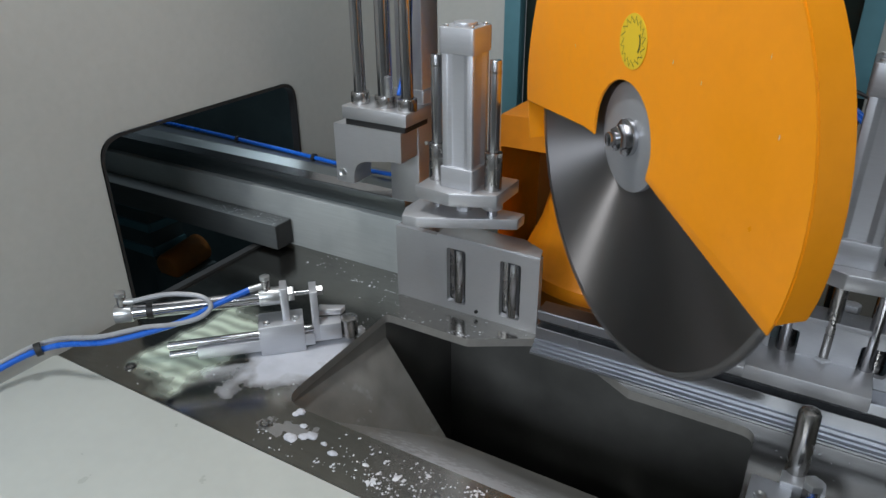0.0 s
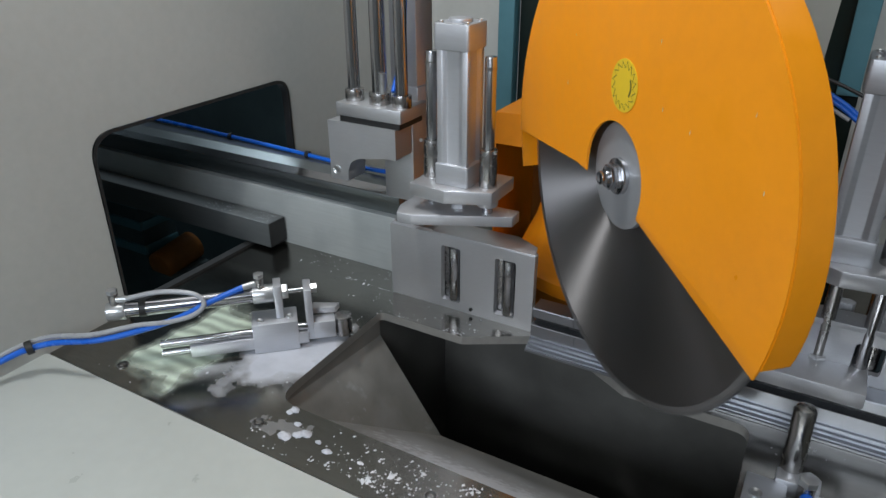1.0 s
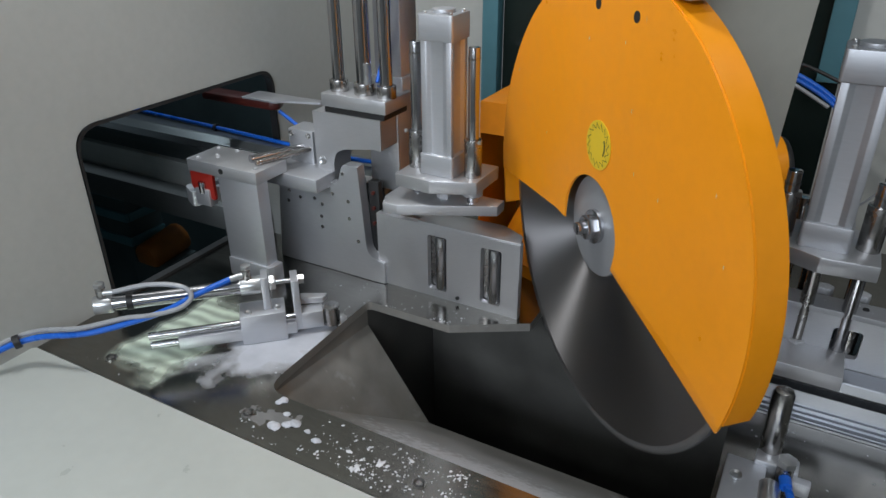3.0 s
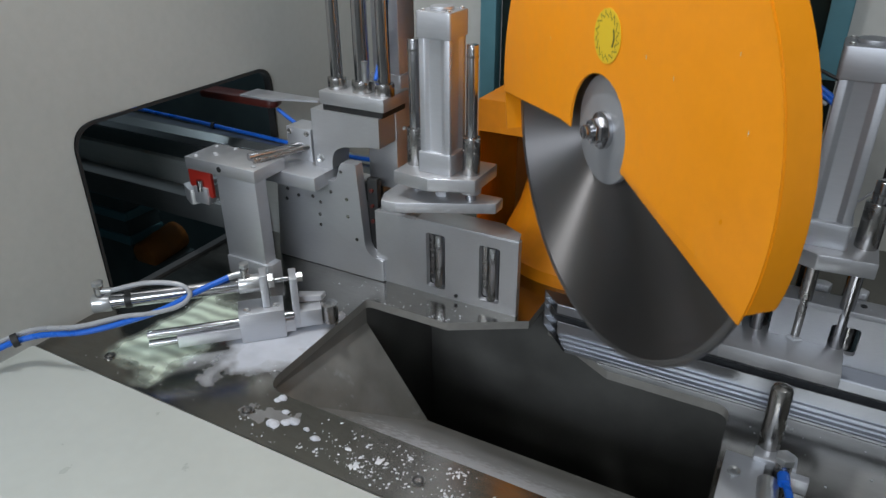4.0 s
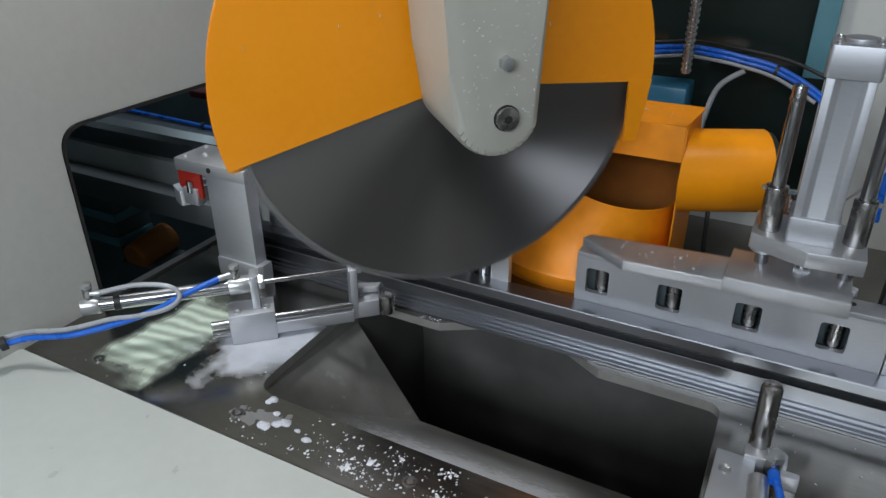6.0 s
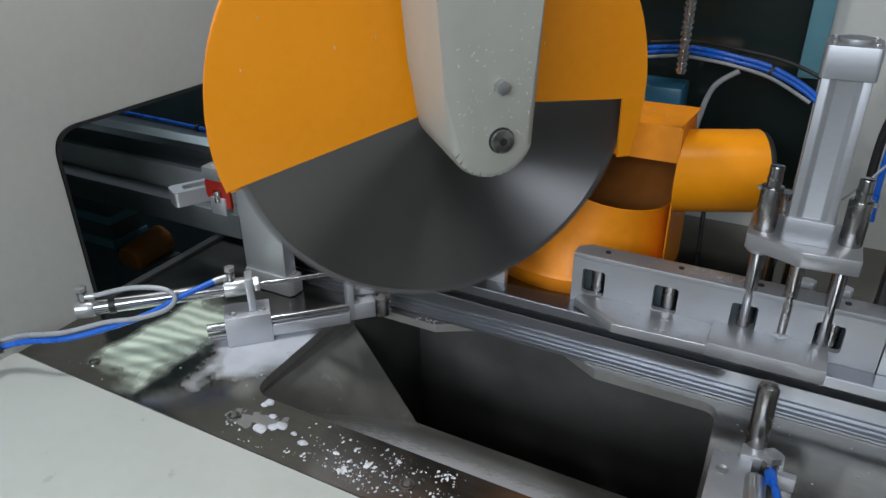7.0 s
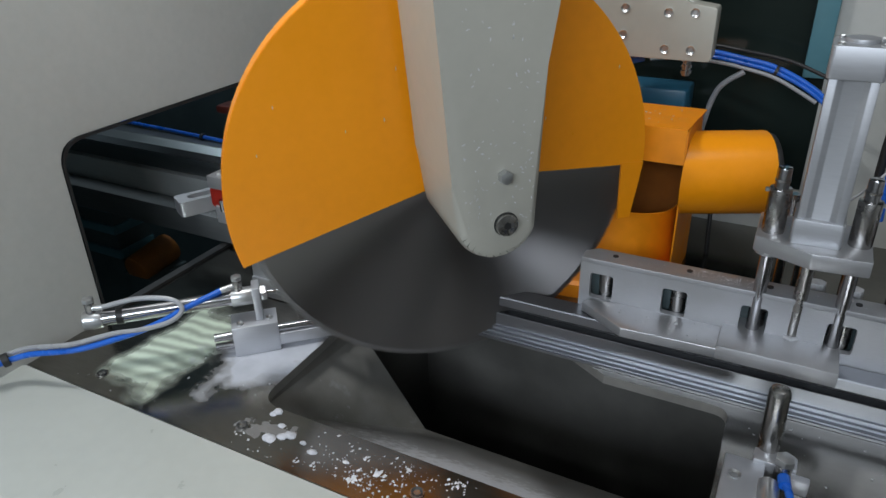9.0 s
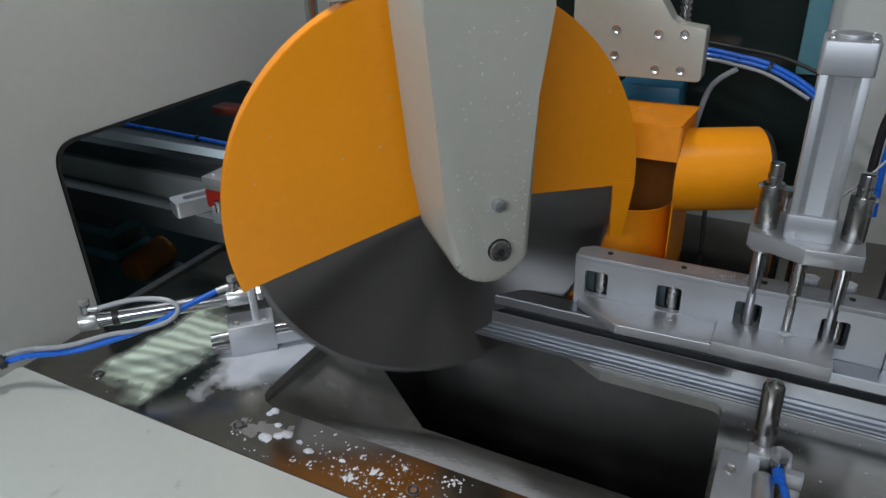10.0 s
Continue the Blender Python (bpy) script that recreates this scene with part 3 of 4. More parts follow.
def shoe(poly, thick):
    """The moving part of a clamp: shoe, rods and piston rod, with z = 0 on the shoe's underside."""
    s = thing("clamp_shoe", "flat milled aluminium clamping shoe hanging on steel rods", "clamp shoe")
    part("shoe_plate", prism(poly, 0, thick, 0.0015), ALU, s, "bevelled milled aluminium shoe plate")
    for k in (-1, 1):
        r = part("guide_rod", rod((k * 0.060, 0, thick - 0.003), (k * 0.060, 0, 0.312), 0.0105, seg=28, bevel=0.0015), STEEL, s, "ground steel guide rod")
        part("rod_collar", rod((k * 0.060, 0, 0.290), (k * 0.060, 0, 0.294), 0.0112, seg=28), BUSH, r, "groove ring near the rod top")
    part("piston_rod", rod((0, 0, thick - 0.003), (0, 0, 0.3), 0.0105, seg=24), BUSH, s, "dark piston rod")
    part("rod_nut", rod((0, -0.004, thick), (0, -0.004, thick + 0.013), 0.0135, seg=6, bevel=0.001), CHIP, s, "bright bare lock nut")
    return s


clamp_left = clamp(1)
clamp_left.matrix_basis = pose(0.138, 0.085, 0)
shoe_left = shoe([(-0.105, -0.05), (-0.09, -0.085), (-0.06, -0.082), (0.112, 0.002), (0.112, 0.035), (-0.105, 0.035)], 0.021)
shoe_left.matrix_basis = pose(0.138, 0.085, 0.214)
clamp_right = clamp(-1)
clamp_right.matrix_basis = pose(0.792, 0.095, 0)
shoe_right = shoe([(-0.335, -0.012), (-0.345, -0.03), (-0.26, -0.085), (-0.20, -0.082), (-0.10, -0.078), (-0.10, 0.01)], 0.018)
part("shoe_block", box(-0.105, 0.072, -0.08, 0.03, 0.0, 0.026, 0.0015), ALU, shoe_right, "thicker milled shoe block")


rnd = random.Random(31)
b = bmesh.new()
for _ in range(46):
    u, v = rnd.uniform(-0.30, -0.11), rnd.uniform(-0.075, -0.012)
    if v < -0.085 + (-0.20 - u) * 0.6:
        continue
    q, a = rnd.uniform(0.0006, 0.0022) * (1 if rnd.random() < 0.8 else 1.7), rnd.uniform(0, 6)
    ring = [b.verts.new((u + q * rnd.uniform(0.5, 1.3) * math.cos(a + k), v + q * rnd.uniform(0.5, 1.3) * math.sin(a + k), 0.0186)) for k in (0, 1.2, 2.4, 3.6, 4.8)]
    top = b.verts.new((u, v, 0.0188 + q * 0.6))
    for k in range(5):
        b.faces.new((ring[k], ring[(k + 1) % 5], top))
tagged(part("shoe_chips", b, CHIP, shoe_right, "bright chips lying on the shoe"), kind="stuff")


def lock_block(x, y, z):
    """A small bright faceted block on a dark post behind the fence."""
    t = thing("lock_block", "small bright faceted aluminium block on a dark post", "machine block", pose(x, y, 0), group="blocks behind the fence")
    part("block_head", prism([(-0.014, -0.010), (0.010, -0.012), (0.015, 0.004), (0.004, 0.012), (-0.013, 0.009)], z - 0.012, z + 0.012, 0.002), CHIP, t, "bright chip-covered head")
    part("block_post", box(-0.009, 0.009, -0.007, 0.007, 0.0, z - 0.012, 0.001), BLACK, t, "dark square post")


lock_block(0.817, 0.20, 0.150)
lock_block(0.873, 0.20, 0.150)

clamp_far = copy_thing(clamp_right, pose(1.045, 0.10, 0))
clamp_far["label"] = "silver pneumatic hold-down clamp above the fence end block"
end_block = thing("fence_end_block", "wide milled aluminium end block behind the profile", "machine block")
part("block_body", box(0.937, 1.6, 0.088, 0.20, 0.0, 0.215, 0.002), ALU, end_block, "wide milled block")
part("block_cap", box(0.930, 1.6, 0.086, 0.21, 0.216, 0.232, 0.0015), ALU, end_block, "thin cap plate")
part("side_post", box(0.915, 0.932, 0.13, 0.17, 0.0, 0.30, 0.002), BLACK, end_block, "dark upright post")
for x_, y_ in ((0.755, 0.235), (0.785, 0.235), (0.86, 0.235)):
    post = thing("guide_column", "slim ground steel column behind the fence", "steel column", pose(x_, y_, 0), group="columns behind the fence")
    part("column_rod", rod((0, 0, 0), (0, 0, 0.30), 0.008, seg=18), STEEL, post, "ground steel rod")
    part("column_foot", rod((0, 0, 0), (0, 0, 0.02), 0.013, seg=18), BUSH, post, "turned foot")

# ---- fences ----
def fence_left():
    f = thing("fence_block", "milled aluminium fence block with two steel rollers", "fence")
    y0, y1 = 0.083, 0.125
    x0, x1, zt = -0.025, 0.302, 0.165
    slots = [(0.098, 0.142), (0.219, 0.264)]
    b = plate_with_holes([(x0, 0), (x1, 0), (x1, zt), (x0, zt)], [rounded([(a, 0.018), (c, 0.018), (c, 0.143), (a, 0.143)], 0.006, 3) for a, c in slots], 0.0, 0.014)
    moved(b, Matrix(((1, 0, 0, 0), (0, 0, -1, y0 + 0.014), (0, 1, 0, 0), (0, 0, 0, 1))))
    part("front_face", b, ALU, f, "milled face plate with slots")
    part("rear_block", prism([(x0, y0 + 0.016), (x1, y0 + 0.016), (x1 - 0.012, y0 + 0.03), (x1 - 0.06, y1 + 0.02), (x0, y1 + 0.02)], 0.0, zt, 0.001), BUSH, f, "dark block behind the slots")
    part("top_cap", prism([(x0 + 0.10, y0 + 0.001), (x1, y0 + 0.001), (x1 - 0.01, y0 + 0.035), (x1 - 0.06, y1 + 0.02), (x0 + 0.10, y1 + 0.02)], zt - 0.001, zt + 0.004, 0.001), ALU, f, "chamfered top face")
    for a, c in slots:
        part("roller", rod(((a + c) / 2 + 0.004, y0 + 0.012, 0.02), ((a + c) / 2 + 0.004, y0 + 0.012, 0.141), 0.0135, seg=28, bevel=0.001), STEEL, f, "bright steel guide roller")
    for x in (0.168,):
        part("screw", rod((x, y0 + 0.003, 0.012), (x, y0 - 0.003, 0.012), 0.004, seg=12), BLACK, f, "small dark screw")
    return f


fence_left()


def fence_right():
    f = thing("fence_rail", "long milled aluminium fence rail with roller pockets", "fence")
    y0, y1, x0, x1, z0, z1 = 0.087, 0.128, 0.434, 0.935, 0.0, 0.176
    pockets = [(0.453 + 0.1285 * i, 0.495 + 0.1285 * i) for i in range(4)]
    b = plate_with_holes([(x0, z0), (x1, z0), (x1, z1), (x0, z1)], [rounded([(a, 0.1), (c, 0.1), (c, 0.15), (a, 0.15)], 0.006, 3) for a, c in pockets], 0.0, 0.012)
    moved(b, Matrix(((1, 0, 0, 0), (0, 0, -1, y0 + 0.012), (0, 1, 0, 0), (0, 0, 0, 1))))
    part("front_face", b, ALU_DULL, f, "milled face with rounded pockets")
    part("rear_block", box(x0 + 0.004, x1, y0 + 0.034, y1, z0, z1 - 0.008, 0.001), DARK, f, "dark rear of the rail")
    part("top_strip", prism([(x0 - 0.0, y0 - 0.0), (x0 + 0.03, y0 - 0.001), (x1, y0 - 0.001), (x1, y1 + 0.004), (x0 + 0.02, y1 + 0.004), (x0, y0 + 0.028)], z1 - 0.006, z1 + 0.003, 0.001), ALU_DULL, f, "chamfered top strip")
    for a, c in pockets:
        part("roller", rod(((a + c) / 2 + 0.004, y0 + 0.026, 0.1), ((a + c) / 2 + 0.004, y0 + 0.026, 0.15), 0.0135, seg=24), BUSH, f, "dark steel roller in its pocket")
    for i in range(4):
        part("top_hole", rod((0.49 + 0.1285 * i, y0 + 0.025, z1 + 0.0025), (0.49 + 0.1285 * i, y0 + 0.025, z1 + 0.0045), 0.005, seg=16), BLACK, f, "dark screw hole")
    return f


fence_right()


# ---- workpiece ----
def profile_shape():
    return [(0.016, 0.0005), (0.0855, 0.0005), (0.0855, 0.080), (0.047, 0.080), (0.0455, 0.078), (0.0455, 0.061), (0.068, 0.061), (0.068, 0.046), (0.0425, 0.046), (0.0415, 0.045), (0.0410, 0.0190),
            (0.0355, 0.0187), (0.0352, 0.0125), (0.0290, 0.0122), (0.0287, 0.0080), (0.0205, 0.0077), (0.0202, 0.0052), (0.016, 0.005)]


CHAMBERS = [[(0.0478, 0.0632), (0.0835, 0.0632), (0.0835, 0.0778), (0.0478, 0.0778)],
            [(0.0700, 0.0480), (0.0835, 0.0480), (0.0835, 0.0612), (0.0700, 0.0612)],
            [(0.0440, 0.0240), (0.0835, 0.0240), (0.0835, 0.0440), (0.0440, 0.0440)],
            [(0.0430, 0.0030), (0.0835, 0.0030), (0.0835, 0.0220), (0.0430, 0.0220)]]


def profile_piece(name, left, right, label):
    """A length of hollow window profile; left and right give x at an end for a given y."""
    ob = thing(name, label, "aluminium profile")
    b = bmesh.new()
    end_edges = ([], [])
    for loop in [profile_shape(), *CHAMBERS]:
        q = [b.verts.new((left(y), y, z)) for y, z in loop]
        w = [b.verts.new((right(y), y, z)) for y, z in loop]
        k = len(loop)
        for i in range(k):
            b.faces.new((q[i], q[(i + 1) % k], w[(i + 1) % k], w[i]))
        for verts, edges in ((q, end_edges[0]), (w, end_edges[1])):
            edges += [b.edges.get((verts[i], verts[(i + 1) % k])) for i in range(k)]
    for edges in end_edges:
        bmesh.ops.triangle_fill(b, use_beauty=True, use_dissolve=False, edges=edges)
    part("profile_body", b, PROFILE, ob)
    # dark strip at the back of the groove
    strip = ((0.060, 0.0465), (0.0675, 0.0465), (0.0675, 0.0605), (0.060, 0.0605))
    b = bmesh.new()
    q = [b.verts.new((left(y) + 0.001, y, z)) for y, z in strip]
    w = [b.verts.new((right(y) - 0.001, y, z)) for y, z in strip]
    for i in range(4):
        b.faces.new((q[i], q[(i + 1) % 4], w[(i + 1) % 4], w[i]))
    b.faces.new(q)
    b.faces.new(w)
    part("groove_strip", b, BLACK, ob, "black strip along the back of the groove")
    return ob


workpiece = profile_piece("window_profile", lambda y: 0.4455 - y, lambda y: 2.25, "long silver aluminium window profile lying against the fence")
offcut = profile_piece("profile_offcut", lambda y: 0.318, lambda y: 0.4448 - y, "short mitred aluminium offcut of the profile")
for ob in (workpiece, offcut):
    ob.location.z = 0.0


# ---- extraction duct ----
def duct():
    d = thing("extraction_duct", "orange sheet metal chip extraction duct with a round outlet", "extraction duct")
    # hood box, open to the front
    x0, x1, y0, y1, zt = 0.105, 0.555, 0.31, 0.46, 0.365
    part("duct_roof", prism([(x0, y0 - 0.0), (x1, y0), (x1 + 0.01, y1), (x0, y1)], zt - 0.003, zt, 0), ORANGE_DULL, d, "orange duct roof")
    part("duct_lip", box(x0, x1, y0 - 0.003, y0, zt - 0.070, zt, 0), ORANGE_DULL, d, "orange front lip")
    for xs in (x1, x0 - 0.003):
        part("duct_side", prism([(y0, 0.0), (y1 + 0.07, 0.0), (y1 + 0.07, 0.22), (y1, zt - 0.004), (y0, zt - 0.004)], xs, xs + 0.003, 0, axis="x"), ORANGE_DULL, d, "orange duct side")
    # browner than the other sheets: shade inside the duct is put into the colour
    part("duct_back", prism([(y1 + 0.069, 0.0), (y1 + 0.072, 0.0), (y1 + 0.072, 0.22), (y1 + 0.001, zt - 0.004), (y1 - 0.003, zt - 0.004), (y1 + 0.069, 0.218)], x0, x1, 0, axis="x"), SHADED_ORANGE, d, "brown-orange duct back with the recess's shade in its colour")
    # curved apron in front: a flared sheet with a lip on the table, cut lower where it meets the side
    b = bmesh.new()
    c = (0.345, 0.42)
    rings = []
    for i in range(33):
        a = radians(196 + 162 * i / 32)
        fall = min(1.0, max(0.0, (math.cos(a) - 0.10) / 0.90))
        zt = 0.205 - 0.035 * fall
        rt = 0.222 - 0.062 * (zt - 0.04) / 0.165 * (1 - 0.8 * fall)
        section = ((0.235, 0.0), (0.235, 0.030), (0.224, 0.036), ((0.222 + rt) / 2 - 0.008, (zt + 0.036) / 2), (rt, zt), (rt - 0.004, zt), ((0.222 + rt) / 2 - 0.012, (zt + 0.036) / 2), (0.218, 0.0))
        rings.append([b.verts.new((c[0] + r * 0.93 * math.cos(a), c[1] + r * 0.82 * math.sin(a), z)) for r, z in section])
    for q, w in zip(rings, rings[1:]):
        for j in range(8):
            b.faces.new((q[j], q[(j + 1) % 8], w[(j + 1) % 8], w[j]))
    b.faces.new(rings[0])
    b.faces.new(rings[-1])
    part("duct_apron", b, ORANGE_DULL, d, "curved orange apron above the table")
    # outlet pipe, mitred to the duct side
    ax = Vector((0.165, 0.078, 0)).normalized()
    across, upv = Vector((-ax.y, ax.x, 0)), Vector((0, 0, 1))
    end = Vector((0.686, 0.444, 0.255))
    b = bmesh.new()
    near, far = [], []
    for i in range(48):
        a = 2 * math.pi * i / 48
        p = end + (across * math.cos(a) + upv * math.sin(a)) * 0.083
        far.append(b.verts.new(p))
        near.append(b.verts.new(p + ax * ((x1 + 0.002 - p.x) / ax.x)))
    for i in range(48):
        b.faces.new((near[i], near[(i + 1) % 48], far[(i + 1) % 48], far[i]))
    b.faces.new(far)
    part("duct_pipe", b, ORANGE, d, "round orange outlet pipe")
    part("pipe_collar", rod(end - ax * 0.001, end + ax * 0.014, 0.078, seg=48, bevel=0.004), BLACK, d, "black hose collar")
    return d


duct()

# ---- feed rail ----


def feed_rail():
    r = thing("feed_rail", "grey anodised feed rail running through the window", "linear rail")
    part("rail_beam", box(-1.9, -0.028, 0.16, 0.30, -0.02, 0.136, 0.003), PALE_RAIL, r, "pale machined rail beam")
    part("rail_groove", box(-1.9, -0.05, 0.176, 0.29, 0.137, 0.171, 0), RAILMAT, r, "dark groove between beam and cap")
    part("rail_cap", prism([(0.156, 0.172), (0.25, 0.172), (0.25, 0.212), (0.20, 0.212), (0.172, 0.198), (0.156, 0.188)], -1.9, -0.05, 0.0015, axis="x"), RAILMAT, r, "grey anodised rail cap")
    part("guide_strip", prism([(0.156, 0.1895), (0.171, 0.1995), (0.170, 0.2035), (0.154, 0.1925)], -1.9, -0.05, 0, axis="x"), STEEL, r, "bright steel guide strip")
    part("stop_bar", box(-1.5, -0.392, 0.10, 0.155, 0.01, 0.073, 0.001), STOPBAR, r, "dark square bar along the rail")
    part("bar_end", box(-0.392, -0.389, 0.101, 0.154, 0.011, 0.072, 0), BLACK, r, "black bar end cap")
    return r


feed_rail()


drum = thing("orange_housing", "orange painted housing deep in the neighbouring cabinet", "machine housing")
part("housing_shell", rod((-0.92, 0.16, -0.21), (-0.92, 0.30, -0.19), 0.045, seg=40, bevel=0.008), SHADED_ORANGE, drum, "round orange shell")
part("housing_foot", box(-0.98, -0.86, 0.16, 0.30, -0.9, -0.23, 0.004), DARK, drum, "dark foot")
drawers = thing("drawer_unit", "blue-grey painted drawer unit under the feed rail", "drawer unit")
part("unit_top", box(-1.30, -0.995, 0.178, 0.32, -0.045, -0.028, 0.002), TEAL, drawers, "blue-grey top plate")
part("unit_body", box(-1.29, -1.005, 0.19, 0.31, -0.9, -0.045, 0.002), DARK, drawers, "dark unit body")
for z in (-0.105, -0.185):
    part("drawer_front", box(-1.295, -0.997, 0.180, 0.191, z - 0.014, z + 0.014, 0.003), TEAL, drawers, "blue-grey drawer rail")
    part("drawer_side", box(-1.006, -0.996, 0.191, 0.31, z - 0.014, z + 0.014, 0.003), TEAL, drawers, "blue-grey drawer edge")
teal_box = thing("teal_cabinet", "teal painted box in the neighbouring cabinet", "box")
part("box_body", box(-0.66, -0.55, 0.12, 0.30, -0.9, -0.14, 0.005), TEAL, teal_box, "teal box body")


# ---- feed clamp, far ----
def feed_clamp():
    c = thing("feed_clamp", "silver feed clamp with three steel columns and a hooked jaw", "pneumatic clamp")
    y = 0.09
    part("carrier_plate", box(-0.150, 0.006, y, y + 0.10, 0.375, 0.402, 0.002), ALU, c, "thick aluminium carrier plate")
    part("dark_spacer", box(-0.145, 0.0, y + 0.004, y + 0.09, 0.362, 0.376, 0.001), BLACK, c, "black spacer plate")
    poly = rounded([(-0.175, 0.235), (-0.130, 0.235), (-0.128, 0.285), (-0.03, 0.300), (-0.008, 0.300), (-0.008, 0.362), (-0.175, 0.362)], [0.002, 0.002, 0.03, 0.002, 0.002, 0.002, 0.002], 6)
    part("hook_jaw", prism(poly, y, y + 0.06, 0.0015, axis="y"), ALU, c, "hooked milled aluminium jaw")
    part("column_block", box(-0.078, -0.006, y + 0.062, y + 0.13, 0.19, 0.372, 0.0015), ALU, c, "square milled column block")
    for x, r in ((-0.127, 0.0125), (-0.064, 0.0155), (-0.012, 0.0125)):
        part("column", rod((x, y + 0.035, 0.40), (x, y + 0.035, 0.95), r, seg=28), STEEL, c, "ground steel column")
        part("column_collar", rod((x, y + 0.035, 0.40), (x, y + 0.035, 0.425), r + 0.007, seg=28, bevel=0.001), BUSH, c, "turned collar")
    part("clamp_cylinder_body", box(-0.072, -0.008, y + 0.085, y + 0.15, 0.40, 0.95, 0.004), ALU_SOFT, c, "grey anodised cylinder")
    part("cylinder_foot", box(-0.076, -0.004, y + 0.081, y + 0.154, 0.372, 0.43, 0.003), ALU_SOFT, c, "cast cylinder foot")
    part("air_hose", tube([(-0.03, y + 0.03, 0.43), (-0.035, y + 0.06, 0.47), (-0.02, y + 0.06, 0.53), (-0.01, y + 0.06, 0.7)], 0.004), BLUE, c, "blue air hose")
    part("hose_fitting", rod((-0.05, y + 0.025, 0.425), (-0.05, y + 0.025, 0.465), 0.007, seg=14), ZINC, c, "air fitting")
    socket_screw(c, -0.158, y - 0.001, 0.256, 0.009, (0, -1, 0))
    return c


feed_clamp().location.x = -0.002


# ---- gripper ----
def gripper():
    g = thing("feed_gripper", "milled aluminium feed gripper with a tall front jaw", "gripper")
    # back plate with foot
    poly = [(-0.295, 0.001), (-0.006, 0.001), (-0.006, 0.052), (-0.035, 0.056), (-0.05, 0.075), (-0.062, 0.262), (-0.10, 0.262), (-0.115, 0.215), (-0.275, 0.215)]
    part("back_plate", prism(rounded(poly, [0.002, 0.003, 0.004, 0.012, 0.012, 0.002, 0.01, 0.01, 0.002], 4), 0.075, 0.100, 0.001, axis="y"), ALU_SOFT, g, "drilled aluminium back jaw plate")
    for x, z in ((-0.13, 0.19), (-0.09, 0.18), (-0.09, 0.14), (-0.16, 0.16), (-0.18, 0.17), (-0.165, 0.13), (-0.165, 0.105), (-0.10, 0.24), (-0.25, 0.175), (-0.255, 0.15), (-0.07, 0.09), (-0.22, 0.165)):
        part("screw_hole", rod((x, 0.0765, z), (x, 0.0742, z), 0.0042, seg=14), BUSH, g, "dark screw hole")
    part("dark_slide", box(-0.055, -0.03, 0.102, 0.118, 0.02, 0.225, 0.001), BLACK, g, "dark slide strip")
    for z in (0.13, 0.165, 0.2):
        part("red_stud", rod((-0.042, 0.102, z), (-0.042, 0.096, z), 0.004, seg=12), MAROON, g, "small red stud")
    part("saddle", box(-0.275, -0.135, 0.03, 0.12, 0.205, 0.235, 0.002), ALU_SOFT, g, "saddle block")
    # front jaw column
    col = part("front_column", box(-0.335, -0.228, -0.045, -0.012, 0.0, 0.235, 0.0015), ALU_SOFT, g, "tall front jaw column")
    part("front_foot", prism([(-0.335, -0.05), (-0.222, -0.05), (-0.214, -0.04), (-0.214, -0.012), (-0.335, -0.012)], 0.002, 0.045, 0.0015), ALU_SOFT, g, "jaw foot")
    part("top_plate", box(-0.415, -0.222, -0.05, 0.045, 0.235, 0.262, 0.0015), ALU, g, "flat top plate with screw heads")
    for x, y in ((-0.40, 0.03), (-0.35, 0.035), (-0.37, -0.005), (-0.36, -0.012), (-0.30, 0.03), (-0.24, -0.03), (-0.395, -0.035)):
        socket_screw(g, x, y, 0.2615, 0.0055, mat=ALU_DULL, label="dull socket screw")
    part("plate_hole", rod((-0.318, -0.0495, 0.249), (-0.318, -0.0512, 0.249), 0.006, seg=16), BLACK, g, "dark drilled hole")
    part("red_latch", prism(rounded([(-0.414, 0.195), (-0.350, 0.175), (-0.350, 0.234), (-0.414, 0.234)], 0.004), -0.047, -0.040, 0.001, axis="y"), RED, g, "red sensor holder")
    part("sensor", box(-0.402, -0.362, -0.052, -0.03, 0.160, 0.198, 0.0015), ALU_SOFT, g, "small square sensor block")
    part("sensor_hook", rod((-0.38, -0.05, 0.19), (-0.38, -0.05, 0.215), 0.008, seg=14), STEEL, g, "small bright hook")
    # guide rods and bearing block
    part("guide_rod", rod((-0.275, -0.005, 0.268), (-0.226, 0.11, 0.268), 0.009, seg=20), STEEL, g, "bright guide rod")
    part("guide_rod", rod((-0.252, -0.015, 0.268), (-0.205, 0.11, 0.268), 0.006, seg=16), BUSH, g, "thin steel rod")
    part("bearing_block", box(-0.262, -0.196, 0.105, 0.16, 0.205, 0.308, 0.002), ALU_SOFT, g, "square bearing block with corner screws")
    for x in (-0.252, -0.206):
        for z in (0.222, 0.298):
            socket_screw(g, x, 0.104, z, 0.006, (0, -1, 0), mat=BUSH, label="dull socket screw")
    part("drive_cylinder", rod((-0.229, 0.158, 0.268), (-0.229, 0.27, 0.268), 0.024, seg=28), ALU_SOFT, g, "pneumatic drive cylinder")
    part("air_hose", tube([(-0.275, 0.205, 0.262), (-0.311, 0.20, 0.277), (-0.366, 0.20, 0.306)], 0.0045), BLUE, g, "blue air hose")
    part("link_guard", prism([(-0.60, 0.185), (-0.38, 0.185), (-0.365, 0.20), (-0.38, 0.235), (-0.60, 0.235)], 0.308, 0.328, 0.006), MAROON, g, "dull maroon cable guard")
    part("guard_plate", prism([(-0.46, 0.18), (-0.36, 0.18), (-0.345, 0.20), (-0.26, 0.22), (-0.26, 0.24), (-0.46, 0.24)], 0.329, 0.334, 0.001), ALU_SOFT, g, "thin bright plate over the cable guard")
    return g


